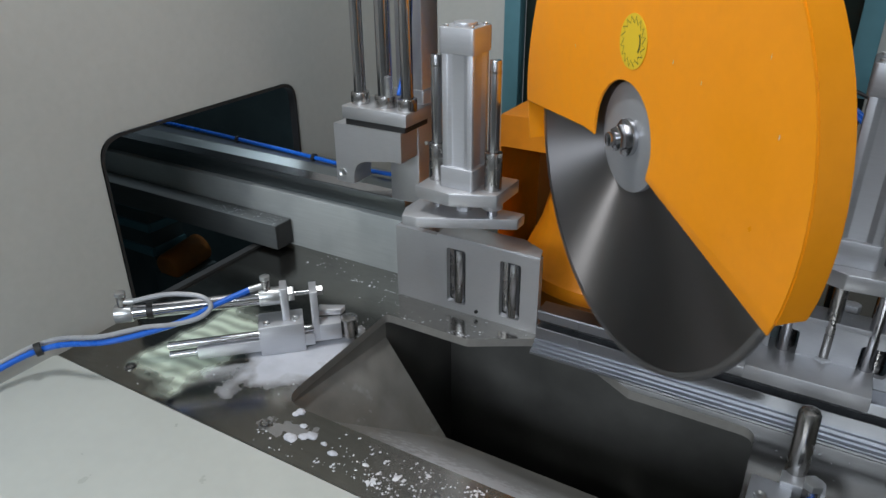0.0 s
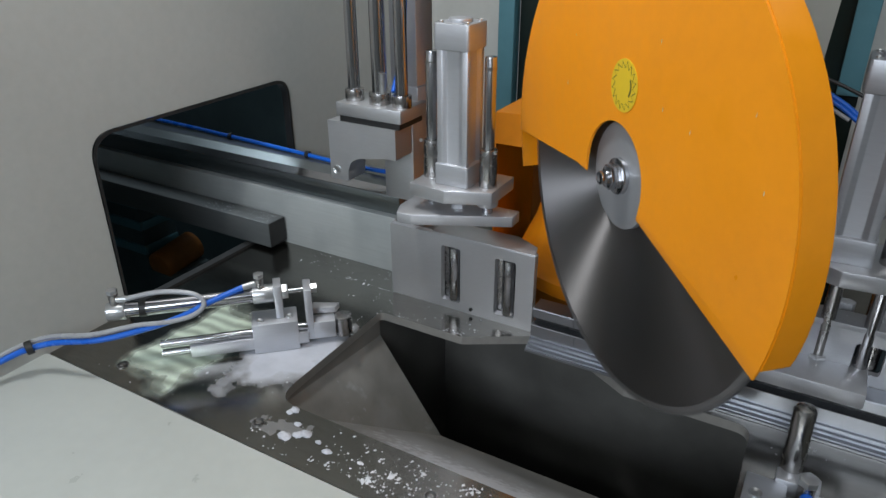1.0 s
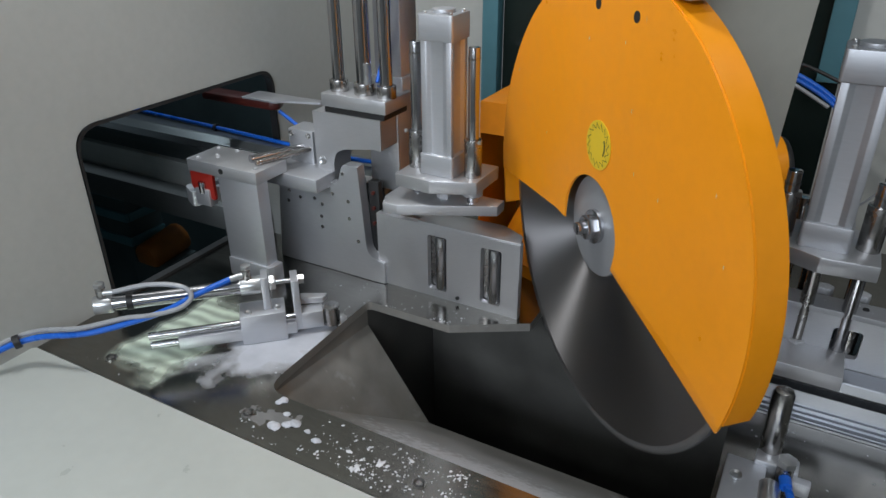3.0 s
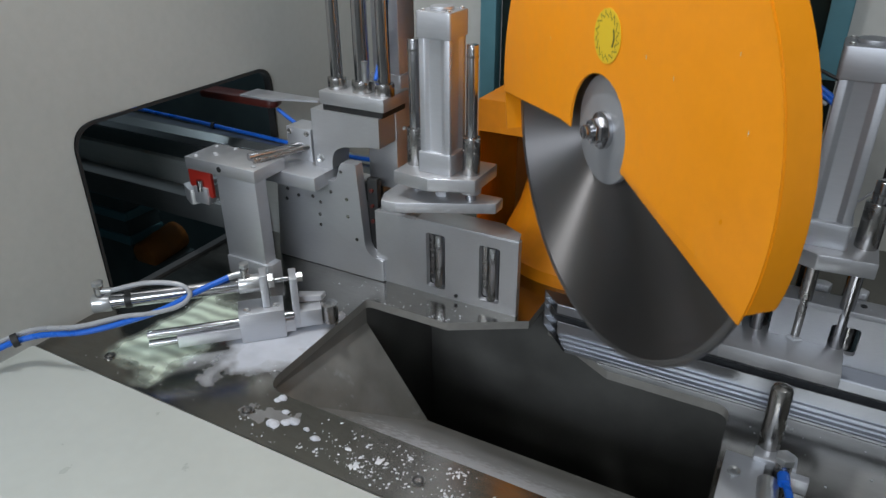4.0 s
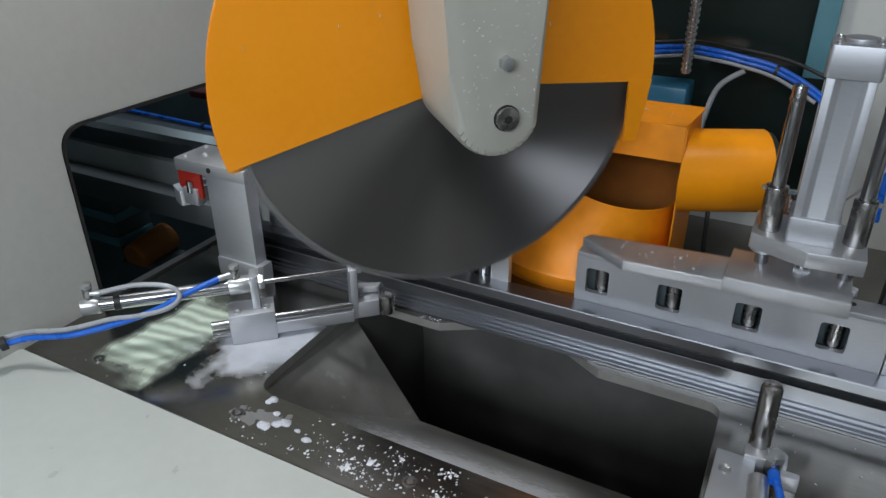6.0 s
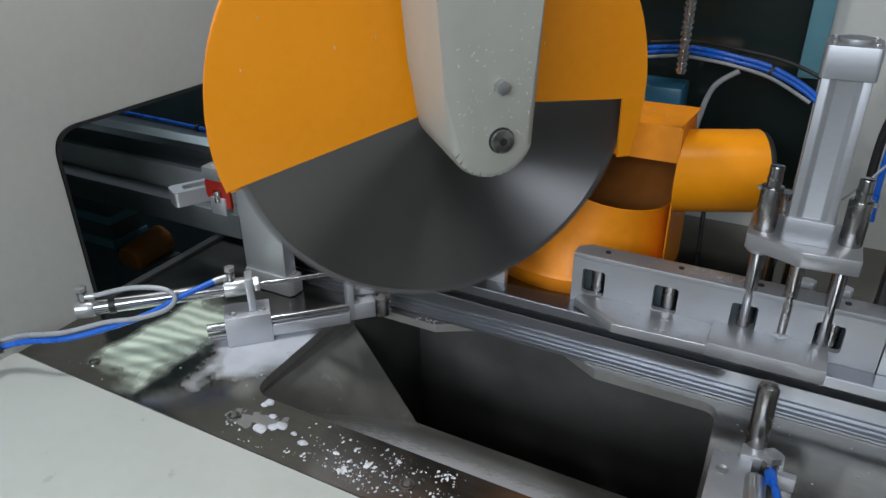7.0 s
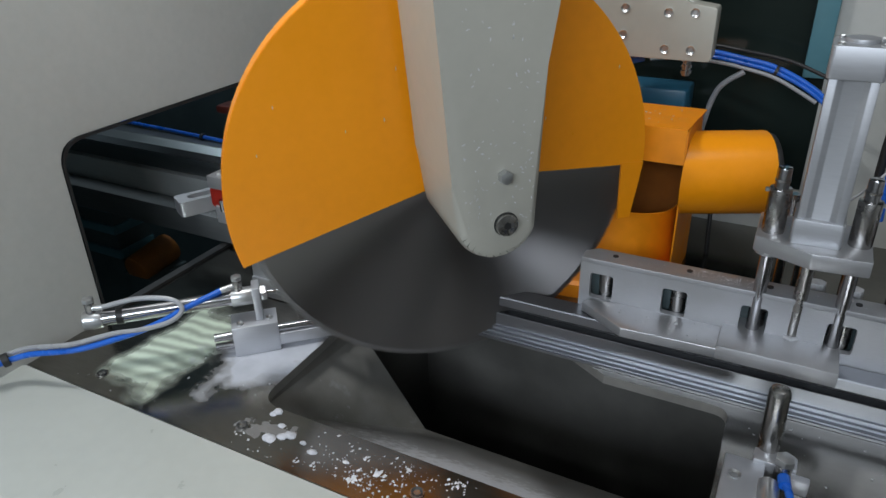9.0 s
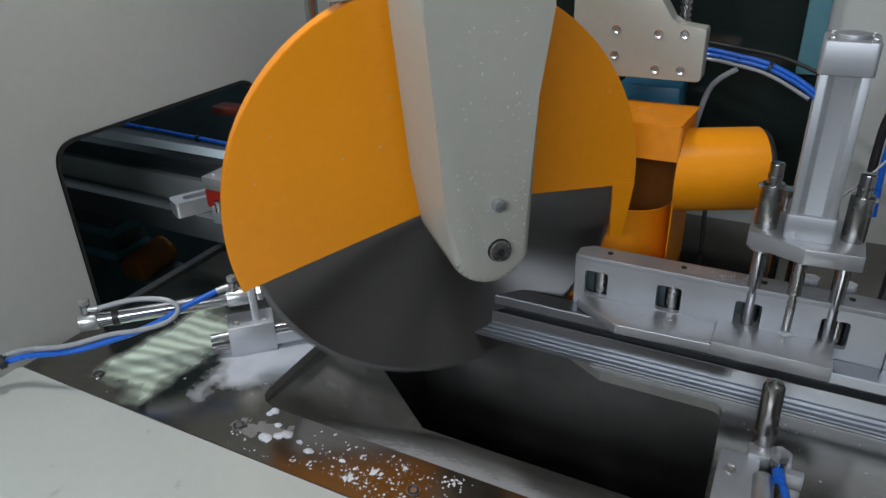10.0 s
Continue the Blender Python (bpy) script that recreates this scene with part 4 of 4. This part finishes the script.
grip = gripper()
slot = [(x, y) for x, y in rounded([(-0.055, -0.012), (0.045, -0.012), (0.045, 0.012), (-0.055, 0.012)], 0.011, 5)]
finger = tagged(link("slotted_finger", plate_with_holes(rounded([(-0.08, -0.026), (0.09, -0.026), (0.09, 0.026), (-0.08, 0.026)], 0.01, 4), [slot], 0.0, 0.034), ALU), "slotted aluminium finger arm beside the gripper", "finger arm")


# ---- pusher on the table ----
def pusher():
    """Built along its own x axis; the block stands at the origin."""
    p = thing("pusher_unit", "small pneumatic pusher on an aluminium block, dusted with chips", "pneumatic pusher")
    part("guide_block", box(-0.042, 0.042, -0.028, 0.028, 0.0, 0.062, 0.0015), ALU_SOFT, p, "square aluminium guide block")
    for x in (-0.026, 0.028):
        socket_screw(p, x, -0.014 if x < 0 else -0.008, 0.063, 0.0065)
    part("cylinder_bracket", box(0.004, 0.018, -0.012, 0.026, 0.062, 0.130, 0.0015), ALU_SOFT, p, "upright cylinder bracket")
    zc = 0.108
    part("bracket_nut", rod((0.018, 0.008, zc), (0.030, 0.008, zc), 0.015, seg=6, bevel=0.001), ZINC, p, "large bracket nut")
    part("barrel", rod((-0.262, 0.008, zc), (-0.02, 0.008, zc), 0.0142, seg=28), STEEL, p, "bright steel cylinder barrel")
    part("barrel_head", rod((-0.034, 0.008, zc), (0.006, 0.008, zc), 0.0172, seg=28, bevel=0.001), ZINC, p, "aluminium cylinder head")
    part("barrel_tail", rod((-0.288, 0.008, zc), (-0.256, 0.008, zc), 0.0170, seg=28, bevel=0.003), ZINC, p, "aluminium cylinder tail")
    for x in (-0.02, -0.272):
        f = part("air_fitting", rod((x, 0.008, zc + 0.012), (x, 0.008, zc + 0.036), 0.0085, seg=18, bevel=0.001), BUSH, p, "swivel air fitting")
        part("fitting_screw", rod((x, 0.008, zc + 0.036), (x, 0.008, zc + 0.044), 0.010, seg=6, bevel=0.001), ZINC, f, "hexagon screw")
    part("fitting_sleeve", rod((-0.022, 0.008, zc + 0.025), (-0.05, 0.004, zc + 0.021), 0.006, seg=14), ZINC, p, "push-in sleeve")
    part("fitting_sleeve", rod((-0.270, 0.006, zc + 0.025), (-0.25, 0.002, zc + 0.026), 0.0055, seg=14), ZINC, p, "push-in sleeve")
    part("cable_tie", rod((-0.232, 0.008, zc), (-0.221, 0.008, zc), 0.0158, seg=20), BLACK, p, "black cable tie")
    return p


PUSH_AT = pose(-0.106, -0.196, 0, 0, 0, 43.5)
push = pusher()
push.matrix_basis = PUSH_AT


def pusher_slide():
    s = thing("pusher_slide", "sliding pusher finger with two guide pins and a roller", "pusher slide")
    part("end_plate", box(0.058, 0.072, -0.020, 0.026, 0.012, 0.120, 0.0015), ALU_SOFT, s, "upright end plate")
    part("end_nut", rod((0.072, 0.008, 0.108), (0.083, 0.008, 0.108), 0.010, seg=6), ZINC, s, "hexagon nut")
    part("piston_rod", rod((-0.10, 0.008, 0.108), (0.060, 0.008, 0.108), 0.0045, seg=16), STEEL, s, "bright piston rod")
    part("finger_arm", box(0.070, 0.112, -0.020, 0.010, 0.012, 0.048, 0.0015), ALU_SOFT, s, "milled finger arm")
    part("finger_lug", prism([(0.070, 0.012), (0.115, 0.006), (0.125, 0.022), (0.075, 0.035)], 0.05, 0.062, 0.001), ALU, s, "pointed lug")
    part("roller", rod((0.128, -0.006, 0.010), (0.128, -0.006, 0.050), 0.0165, seg=28, bevel=0.001), BUSH, s, "steel contact roller")
    for y, z in ((-0.016, 0.042), (-0.016, 0.022)):
        part("guide_pin", rod((-0.205, y, z), (0.060, y, z), 0.0075, seg=18), STEEL, s, "bright guide pin")
    part("slide_bar", box(-0.155, 0.06, -0.026, -0.008, 0.010, 0.034, 0.001), ALU_SOFT, s, "flat aluminium slide bar")
    return s


slide = pusher_slide()


def pusher_hoses():
    h = thing("air_hose_pair", "blue and grey air hoses tied together", "air hose")
    m = PUSH_AT

    def w(x, y, z):
        return tuple(m @ Vector((x, y, z)))
    part("blue_hose", tube([w(-0.05, 0.004, 0.129), w(-0.11, -0.014, 0.116), w(-0.16, -0.030, 0.102), w(-0.22, -0.036, 0.090), w(-0.30, -0.036, 0.079), (-0.395, -0.47, 0.062), (-0.432, -0.54, 0.05), (-0.445, -0.68, 0.03), (-0.445, -0.80, 0.012)], 0.0055), BLUE, h, "blue air hose")
    part("grey_hose", tube([w(-0.25, 0.002, 0.134), w(-0.19, -0.002, 0.142), w(-0.135, -0.012, 0.136), w(-0.118, -0.024, 0.119), w(-0.14, -0.034, 0.104), w(-0.19, -0.036, 0.098), w(-0.235, -0.034, 0.098), w(-0.31, -0.032, 0.089), (-0.40, -0.464, 0.071), (-0.436, -0.532, 0.058), (-0.449, -0.67, 0.038), (-0.449, -0.80, 0.02)], 0.0045), GREYHOSE, h, "grey air hose")
    part("cable_tie", rod((-0.408, -0.485, 0.0625), (-0.413, -0.494, 0.061), 0.0125, seg=14), BLACK, h, "black cable tie")
    return h


pusher_hoses()


# ---- right stop ----
def stop_unit():
    s = thing("stop_unit", "small pneumatic stop with an upright steel pin", "pneumatic stop")
    part("base_block", box(0.735, 0.79, -0.26, -0.13, 0.0, 0.022, 0.002), ALU_DARKER, s, "flat aluminium base block")
    socket_screw(s, 0.752, -0.172, 0.023, 0.009)
    part("pin", rod((0.79, -0.10, 0.0), (0.787, -0.105, 0.143), 0.0150, seg=28, bevel=0.010), BUSH, s, "upright steel pin with a rounded head")
    part("pin_collar", box(0.772, 0.83, -0.135, -0.108, 0.0, 0.030, 0.002), ALU_SOFT, s, "bracket behind the pin")
    part("air_fitting", rod((0.812, -0.145, 0.0), (0.812, -0.145, 0.045), 0.0115, seg=18), BUSH, s, "swivel air fitting")
    part("fitting_screw", rod((0.812, -0.145, 0.045), (0.812, -0.145, 0.056), 0.0138, seg=6, bevel=0.001), ZINC, s, "hexagon screw")
    part("cylinder_end", rod((0.797, -0.165, 0.016), (0.800, -0.24, 0.016), 0.0155, seg=24, bevel=0.002), ZINC, s, "blue-grey cylinder end")
    part("mounting_tab", box(0.822, 0.848, -0.150, -0.136, 0.0, 0.024, 0.0015), ALU_SOFT, s, "small flat mounting tab")
    part("push_in_ring", rod((0.814, -0.156, 0.030), (0.817, -0.172, 0.029), 0.0085, seg=18), BLUE, s, "blue push-in ring")
    part("air_hose", tube([(0.812, -0.155, 0.03), (0.825, -0.19, 0.028), (0.84, -0.26, 0.02), (0.85, -0.4, 0.012)], 0.0055), BLUE, s, "blue air hose")
    return s


stop_unit()

# ---- rear column, slide carriage and hoses ----
col = thing("machine_column", "teal cast machine column behind the duct", "machine column")
part("column_body", box(0.33, 0.53, 0.54, 0.70, 0.0, 0.30, 0.006), DEEP_TEAL, col, "teal column body")
part("column_side", box(0.36, 0.50, 0.60, 0.70, 0.29, 0.362, 0.006), DEEP_TEAL, col, "teal upper casting")
screw = thing("feed_spindle", "dark threaded lift spindle hanging from the roof", "threaded spindle")
part("spindle_core", rod((0.507, 0.50, 0.42), (0.507, 0.50, 1.75), 0.009, seg=18), BUSH, screw, "spindle core")
b = bmesh.new()
for i in range(60):
    rod((0.507, 0.50, 0.425 + i * 0.012), (0.507, 0.50, 0.431 + i * 0.012), 0.0118, seg=16, bm=b)
part("spindle_thread", b, BUSH, screw, "coarse thread")
carriage = thing("slide_carriage", "beige slide carriage plate with socket screws", "slide carriage")
part("carriage_plate", prism(rounded([(-0.26, 0.0), (0.0, 0.0), (0.0, 0.10), (-0.060, 0.108), (-0.100, 0.17), (-0.26, 0.17)], [0.004, 0.008, 0.006, 0.01, 0.01, 0.002], 3), 0.0, 0.05, 0.002, axis="y"), ARM, carriage, "beige carriage plate")
for x, z in ((-0.171, 0.093), (-0.171, 0.043), (-0.088, 0.088), (-0.039, 0.090), (-0.088, 0.020), (-0.039, 0.021)):
    socket_screw(carriage, x, -0.001, z, 0.0085, (0, -1, 0))

hoses = thing("hose_bundle", "bundle of blue and grey air hoses behind the machine", "air hose")
part("blue_hose", tube([(0.40, 0.68, 0.43), (0.48, 0.645, 0.445), (0.54, 0.62, 0.447), (0.60, 0.62, 0.438), (0.675, 0.62, 0.422), (0.757, 0.60, 0.385), (0.82, 0.58, 0.33)], 0.0055), BLUE, hoses, "blue air hose")
part("blue_hose", tube([(0.40, 0.675, 0.42), (0.48, 0.64, 0.436), (0.545, 0.612, 0.438), (0.60, 0.612, 0.430), (0.675, 0.612, 0.414), (0.757, 0.592, 0.377), (0.82, 0.572, 0.32)], 0.0045), BLUE, hoses, "blue air hose")
part("grey_hose", tube([(0.40, 0.67, 0.41), (0.48, 0.635, 0.427), (0.55, 0.605, 0.429), (0.60, 0.605, 0.422), (0.675, 0.605, 0.404), (0.757, 0.585, 0.367)], 0.004), GREYHOSE, hoses, "grey air hose")
part("black_cable", tube([(0.40, 0.69, 0.44), (0.50, 0.66, 0.455), (0.60, 0.63, 0.452), (0.70, 0.63, 0.435), (0.80, 0.61, 0.40)], 0.004), BLACK, hoses, "black cable")
part("cable_tie", rod((0.668, 0.615, 0.418), (0.674, 0.615, 0.416), 0.013, seg=14), BLACK, hoses, "black cable tie")
part("grey_hose", tube([(0.535, 0.60, 0.20), (0.545, 0.60, 0.30), (0.565, 0.60, 0.375), (0.61, 0.61, 0.412)], 0.006), GREYHOSE, hoses, "grey air hose")
part("green_cable", tube([(0.60, 0.55, 0.0), (0.595, 0.56, 0.07), (0.59, 0.58, 0.15)], 0.005), BLACK, hoses, "dark green cable")
hoses3 = thing("hose_bundle", "blue and black hoses hanging beside the clamp", "air hose")
part("blue_hose", tube([(0.905, 0.42, 0.20), (0.90, 0.42, 0.30), (0.905, 0.42, 0.38), (0.93, 0.42, 0.44), (0.98, 0.42, 0.47)], 0.006), BLUE, hoses3, "blue air hose")
part("black_hose", tube([(0.89, 0.43, 0.20), (0.885, 0.43, 0.30), (0.89, 0.43, 0.39), (0.92, 0.43, 0.455), (0.98, 0.43, 0.485)], 0.008), BLACK, hoses3, "black hose")
part("thin_wire", tube([(0.83, 0.16, 0.33), (0.86, 0.18, 0.36), (0.90, 0.22, 0.40), (0.96, 0.26, 0.43)], 0.002), GREYHOSE, hoses3, "thin grey wire")
hoses2 = thing("hose_bundle", "bundle of blue air hoses beside the feed clamp", "air hose")
part("blue_hose", tube([(0.10, 0.40, 0.33), (0.18, 0.42, 0.365), (0.28, 0.45, 0.41), (0.42, 0.5, 0.45)], 0.008), BLUE, hoses2, "blue air hose")
part("blue_hose", tube([(0.10, 0.39, 0.345), (0.18, 0.41, 0.38), (0.28, 0.44, 0.425), (0.42, 0.5, 0.465)], 0.007), BLUE, hoses2, "blue air hose")
rail_hose = thing("rail_hose", "blue air hose lying on the feed rail with black ties", "air hose")
part("blue_hose", tube([(-1.1, 0.25, 0.222), (-0.75, 0.24, 0.220), (-0.45, 0.225, 0.219), (-0.22, 0.205, 0.220), (-0.1, 0.2, 0.225)], 0.005), BLUE, rail_hose, "blue air hose")
for x, y in ((-0.62, 0.234), (-0.35, 0.217), (-0.22, 0.205)):
    part("cable_tie", rod((x - 0.004, y, 0.2195), (x + 0.004, y, 0.2195), 0.0095, seg=12), BLACK, rail_hose, "black cable tie")

# ---- marks and chips on the table ----


def chips(name, count, seed, areas, smin, smax, label, z=0.0):
    rnd = random.Random(seed)
    verts, faces, heaps = [], [], []
    for _ in range(count):
        x0, x1, y0, y1 = areas[rnd.randrange(len(areas))]
        if rnd.random() < 0.55 and heaps:
            hx, hy, hr = heaps[rnd.randrange(len(heaps))]
            x, y = rnd.gauss(hx, hr), rnd.gauss(hy, hr * 0.6)
            x, y = min(x1, max(x0, x)), min(y1, max(y0, y))
        else:
            x, y = rnd.uniform(x0, x1), rnd.uniform(y0, y1)
            if rnd.random() < 0.06:
                heaps.append((x, y, rnd.uniform(0.006, 0.02)))
        s = smin + (smax - smin) * rnd.random() ** 2 * (1 if rnd.random() < 0.93 else 2.2)
        a = rnd.random() * 6.28
        base = len(verts)
        for j in range(6):
            t = a + j * 1.047
            r = s * rnd.uniform(0.5, 1.2) * (1 if j % 3 else 1.5)
            verts.append((x + r * math.cos(t), y + r * math.sin(t), z + 0.0006))
        verts.append((x + s * rnd.uniform(-0.4, 0.4), y + s * rnd.uniform(-0.4, 0.4), z + 0.0008 + s * rnd.uniform(0.15, 0.5)))
        faces += [(base + j, base + (j + 1) % 6, base + 6) for j in range(6)]
    me = bpy.data.meshes.new(name)
    me.from_pydata(verts, [], faces)
    me.materials.append(CHIP)
    return tagged(new(name, me), label, "metal chips", kind="stuff")


chips("metal_chips", 520, 11, [(0.02, 0.62, -0.425, -0.335), (0.15, 0.42, -0.415, -0.335), (0.18, 0.40, -0.41, -0.34)], 0.0005, 0.0026, "fine bright aluminium chips scattered on the table")
chips("metal_chips", 160, 12, [(-0.30, 0.0, 0.08, 0.15), (-0.1, 0.3, 0.01, 0.08)], 0.0006, 0.0019, "fine bright aluminium chips beside the fence")
chips("metal_chips", 260, 13, [(0.75, 1.2, -0.25, 0.0), (-0.35, 0.0, -0.42, -0.1)], 0.0006, 0.0018, "sparse bright aluminium chips on the table")
chute_chips = chips("metal_chips", 150, 18, [(0.2, 0.66, 0.02, 0.20), (0.25, 0.5, 0.03, 0.14)], 0.0006, 0.0017, "fine aluminium chips caught on the sloping chute sheet")
chute_chips.matrix_basis = pose(0, -0.329, -0.0295, -35.45, 0, 0)
chips("metal_chips", 26, 14, [(0.40, 0.55, 0.315, 0.45)], 0.0008, 0.0022, "bright chips lying on the extraction duct", 0.365)
chips("metal_chips", 260, 15, [(0.46, 0.9, 0.09, 0.125), (0.62, 0.72, 0.095, 0.122), (0.62, 0.70, 0.098, 0.12)], 0.0004, 0.0014, "fine chips on top of the fence rail", 0.179)
chips("metal_chips", 70, 16, [(-0.022, -0.002, -0.30, -0.01), (0.0, 0.19, 0.002, 0.012)], 0.0006, 0.0018, "fine chips along the rim of the chute opening")
chips("metal_chips", 90, 17, [(-0.62, -0.395, 0.103, 0.153)], 0.0006, 0.0017, "bright chips lying on the dark bar along the rail", 0.073)
def dust_lump(x, y, r, seed):
    """A low rounded clump of pressed dust."""
    rnd = random.Random(seed)
    b = bmesh.new()
    bmesh.ops.create_icosphere(b, subdivisions=2, radius=1.0)
    blobs = [(rnd.uniform(-1, 1), rnd.uniform(-1, 1), rnd.uniform(0.1, 0.35)) for _ in range(5)]
    for v in b.verts:
        k = 1 + sum(h * math.exp(-3 * ((v.co.x - p) ** 2 + (v.co.y - q) ** 2)) for p, q, h in blobs) + rnd.uniform(-0.2, 0.2)
        v.co = Vector((x + v.co.x * r * k, y + v.co.y * r * 0.75 * k, max(0.0, v.co.z) * r * 0.3 * k + 0.0004))
    return tagged(link("dust_clump", b, FROST, sharp=60), "small clump of white aluminium dust on the table", "metal dust", group="dust clumps")


for i, (x, y, r) in enumerate([(0.056, -0.334, 0.008), (0.050, -0.342, 0.006), (0.082, -0.358, 0.006), (0.109, -0.371, 0.010), (0.101, -0.377, 0.009), (0.083, -0.390, 0.011), (0.138, -0.375, 0.005), (0.165, -0.385, 0.007)]):
    dust_lump(x, y, r, 40 + i)


def table_screws():
    for x, y in ((0.024, -0.387), (0.351, -0.385), (-0.306, -0.392), (0.68, -0.385)):
        t = thing("table_screw", "countersunk socket screw in the steel table", "screw", pose(x, y, 0.0005), group="table screws")
        part("screw_ring", rod((0, 0, 0), (0, 0, 0.0012), 0.011, seg=24), BUSH, t, "dark countersink")
        socket_screw(t, 0, 0, 0.0016, 0.0085, mat=DARK_STEEL, label="dull blackened socket screw")


table_screws()


# ---- movement ----
def head_at(angle, z):
    f = 0.035 * min(1, max(0, (angle + 135) / 90))
    return pose(PIVOT[0] + f * 0.7071, PIVOT[1] - f * 0.7071, z, 0, 0, angle)


def motions():
    walk(head, [(0, head_at(-45, 0.475)), (0.5, head_at(-45, 0.442)), (1, head_at(-45, 0.412)), (1.5, head_at(-45, 0.381)), (2, head_at(-45, 0.350)), (2.5, head_at(-45, 0.322)), (2.7, head_at(-45, 0.313)),
                (3.0, head_at(-45, 0.313)), (3.4, head_at(-45, 0.362)), (3.8, head_at(-45, 0.433)), (4.0, head_at(-45, 0.462)), (4.2, head_at(-45, 0.490)), (4.5, head_at(-45, 0.512)), (4.7, head_at(-46, .514)),
                (4.8, head_at(-53, .514)), (4.9, head_at(-65, .511)), (5.0, head_at(-74.5, .506)), (5.1, head_at(-85.5, .498)), (5.2, head_at(-96, .490)), (5.3, head_at(-106, .485)), (5.4, head_at(-115, .481)),
                (5.5, head_at(-124.5, .479)), (5.6, head_at(-131, .478)), (5.7, head_at(-134, .478)), (6.0, head_at(-135, .478)), (6.5, head_at(-135, .474)), (6.8, head_at(-135, .463)), (7.0, head_at(-135, .449)), (7.5, head_at(-135, .417)),
                (8.0, head_at(-135, .389)), (8.5, head_at(-135, .363)), (9.0, head_at(-135, .333)), (9.5, head_at(-135, .306)), (10.0, head_at(-135, .287))])
    walk(blade, [(i / 10, pose(CX, 0, -0.006, 0, 75 * i, 0)) for i in range(101)])
    walk(carriage, [(t, pose(0.562, 0.42, z + 0.145)) for t, z in ((0, 0.475), (0.5, 0.442), (1, 0.412), (1.5, 0.381), (2, 0.350), (2.5, 0.318), (2.7, 0.306), (3.0, 0.306), (3.4, 0.360), (3.8, 0.433), (4.0, 0.466), (4.2, 0.497), (4.5, 0.520), (5.0, .510),
                                                                  (5.7, .487), (6.0, .487), (6.5, .480), (6.8, .463), (7.0, .449), (7.5, .417), (8.0, .389), (8.5, .350), (9.0, .321), (9.5, .297), (10.0, .277))])
    gx = [(0, -1.22), (0.7, -1.2), (1.0, -1.02), (1.2, -.825), (1.3, -.715), (1.4, -.63), (1.5, -.54), (1.6, -.445), (1.7, -.355), (1.8, -.268), (1.9, -.165), (2.0, -.078), (2.1, -.008), (2.2, 0), (5.7, 0), (6.0, 0.0), (6.6, .088), (6.8, .092), (10, .092)]
    walk(grip, [(t, pose(x, 0, 0)) for t, x in gx])
    fx = [(0, -1.22), (0.7, -1.2), (1.0, -1.02), (1.2, -.825), (1.3, -.715), (1.4, -.63), (1.5, -.54), (1.6, -.445), (1.7, -.355), (1.8, -.268), (1.9, -.165), (2.0, -.078), (2.1, -.008), (2.2, 0), (5.7, 0), (6.0, 0.0), (6.6, .0), (6.8, .0), (10, .0)]
    walk(finger, [(t, pose(x - 0.40, 0.03, .150, 0, 0, 62)) for t, x in fx])
    px = [(0, 0), (5.05, 0), (5.1, -.006), (5.2, -.045), (5.3, -.15), (5.4, -.28), (5.5, -.45), (5.6, -.57), (5.7, -.64), (5.9, -.70), (10, -.70)]
    walk(workpiece, [(t, pose(x, 0, 0)) for t, x in px])
    walk(offcut, [(0, pose(0, 0, 0)), (2.5, pose(0, 0, 0)), (2.6, pose(.004, -.006, .002)), (2.65, pose(.0, -.06, .002, 12, 4, 6)), (2.7, pose(-.005, -.135, .012, 24, 20, 8)), (2.8, pose(-.03, -.145, -.13, 45, 22, 20)), (2.9, pose(-.04, -.14, -.35, 70, 20, 30)), (3.0, pose(-.04, -.14, -.60, 80, 20, 30)), (10, pose(-.04, -.14, -.60, 80, 20, 30))])
    dn, up = 0.081, 0.216
    walk(shoe_right, [(t, pose(0.792, 0.095, z)) for t, z in ((0, dn), (4.7, dn), (4.8, dn + .03), (4.9, dn + .07), (5.0, dn + .105), (5.1, up), (5.7, up), (5.9, up), (6.3, dn + .02), (6.5, dn), (10, dn))])
    walk(slide, [(t, PUSH_AT @ pose(x, 0, 0)) for t, x in ((0, 0), (5.5, 0), (5.6, .05), (5.7, .125), (5.8, .13), (10, .13))])


motions()
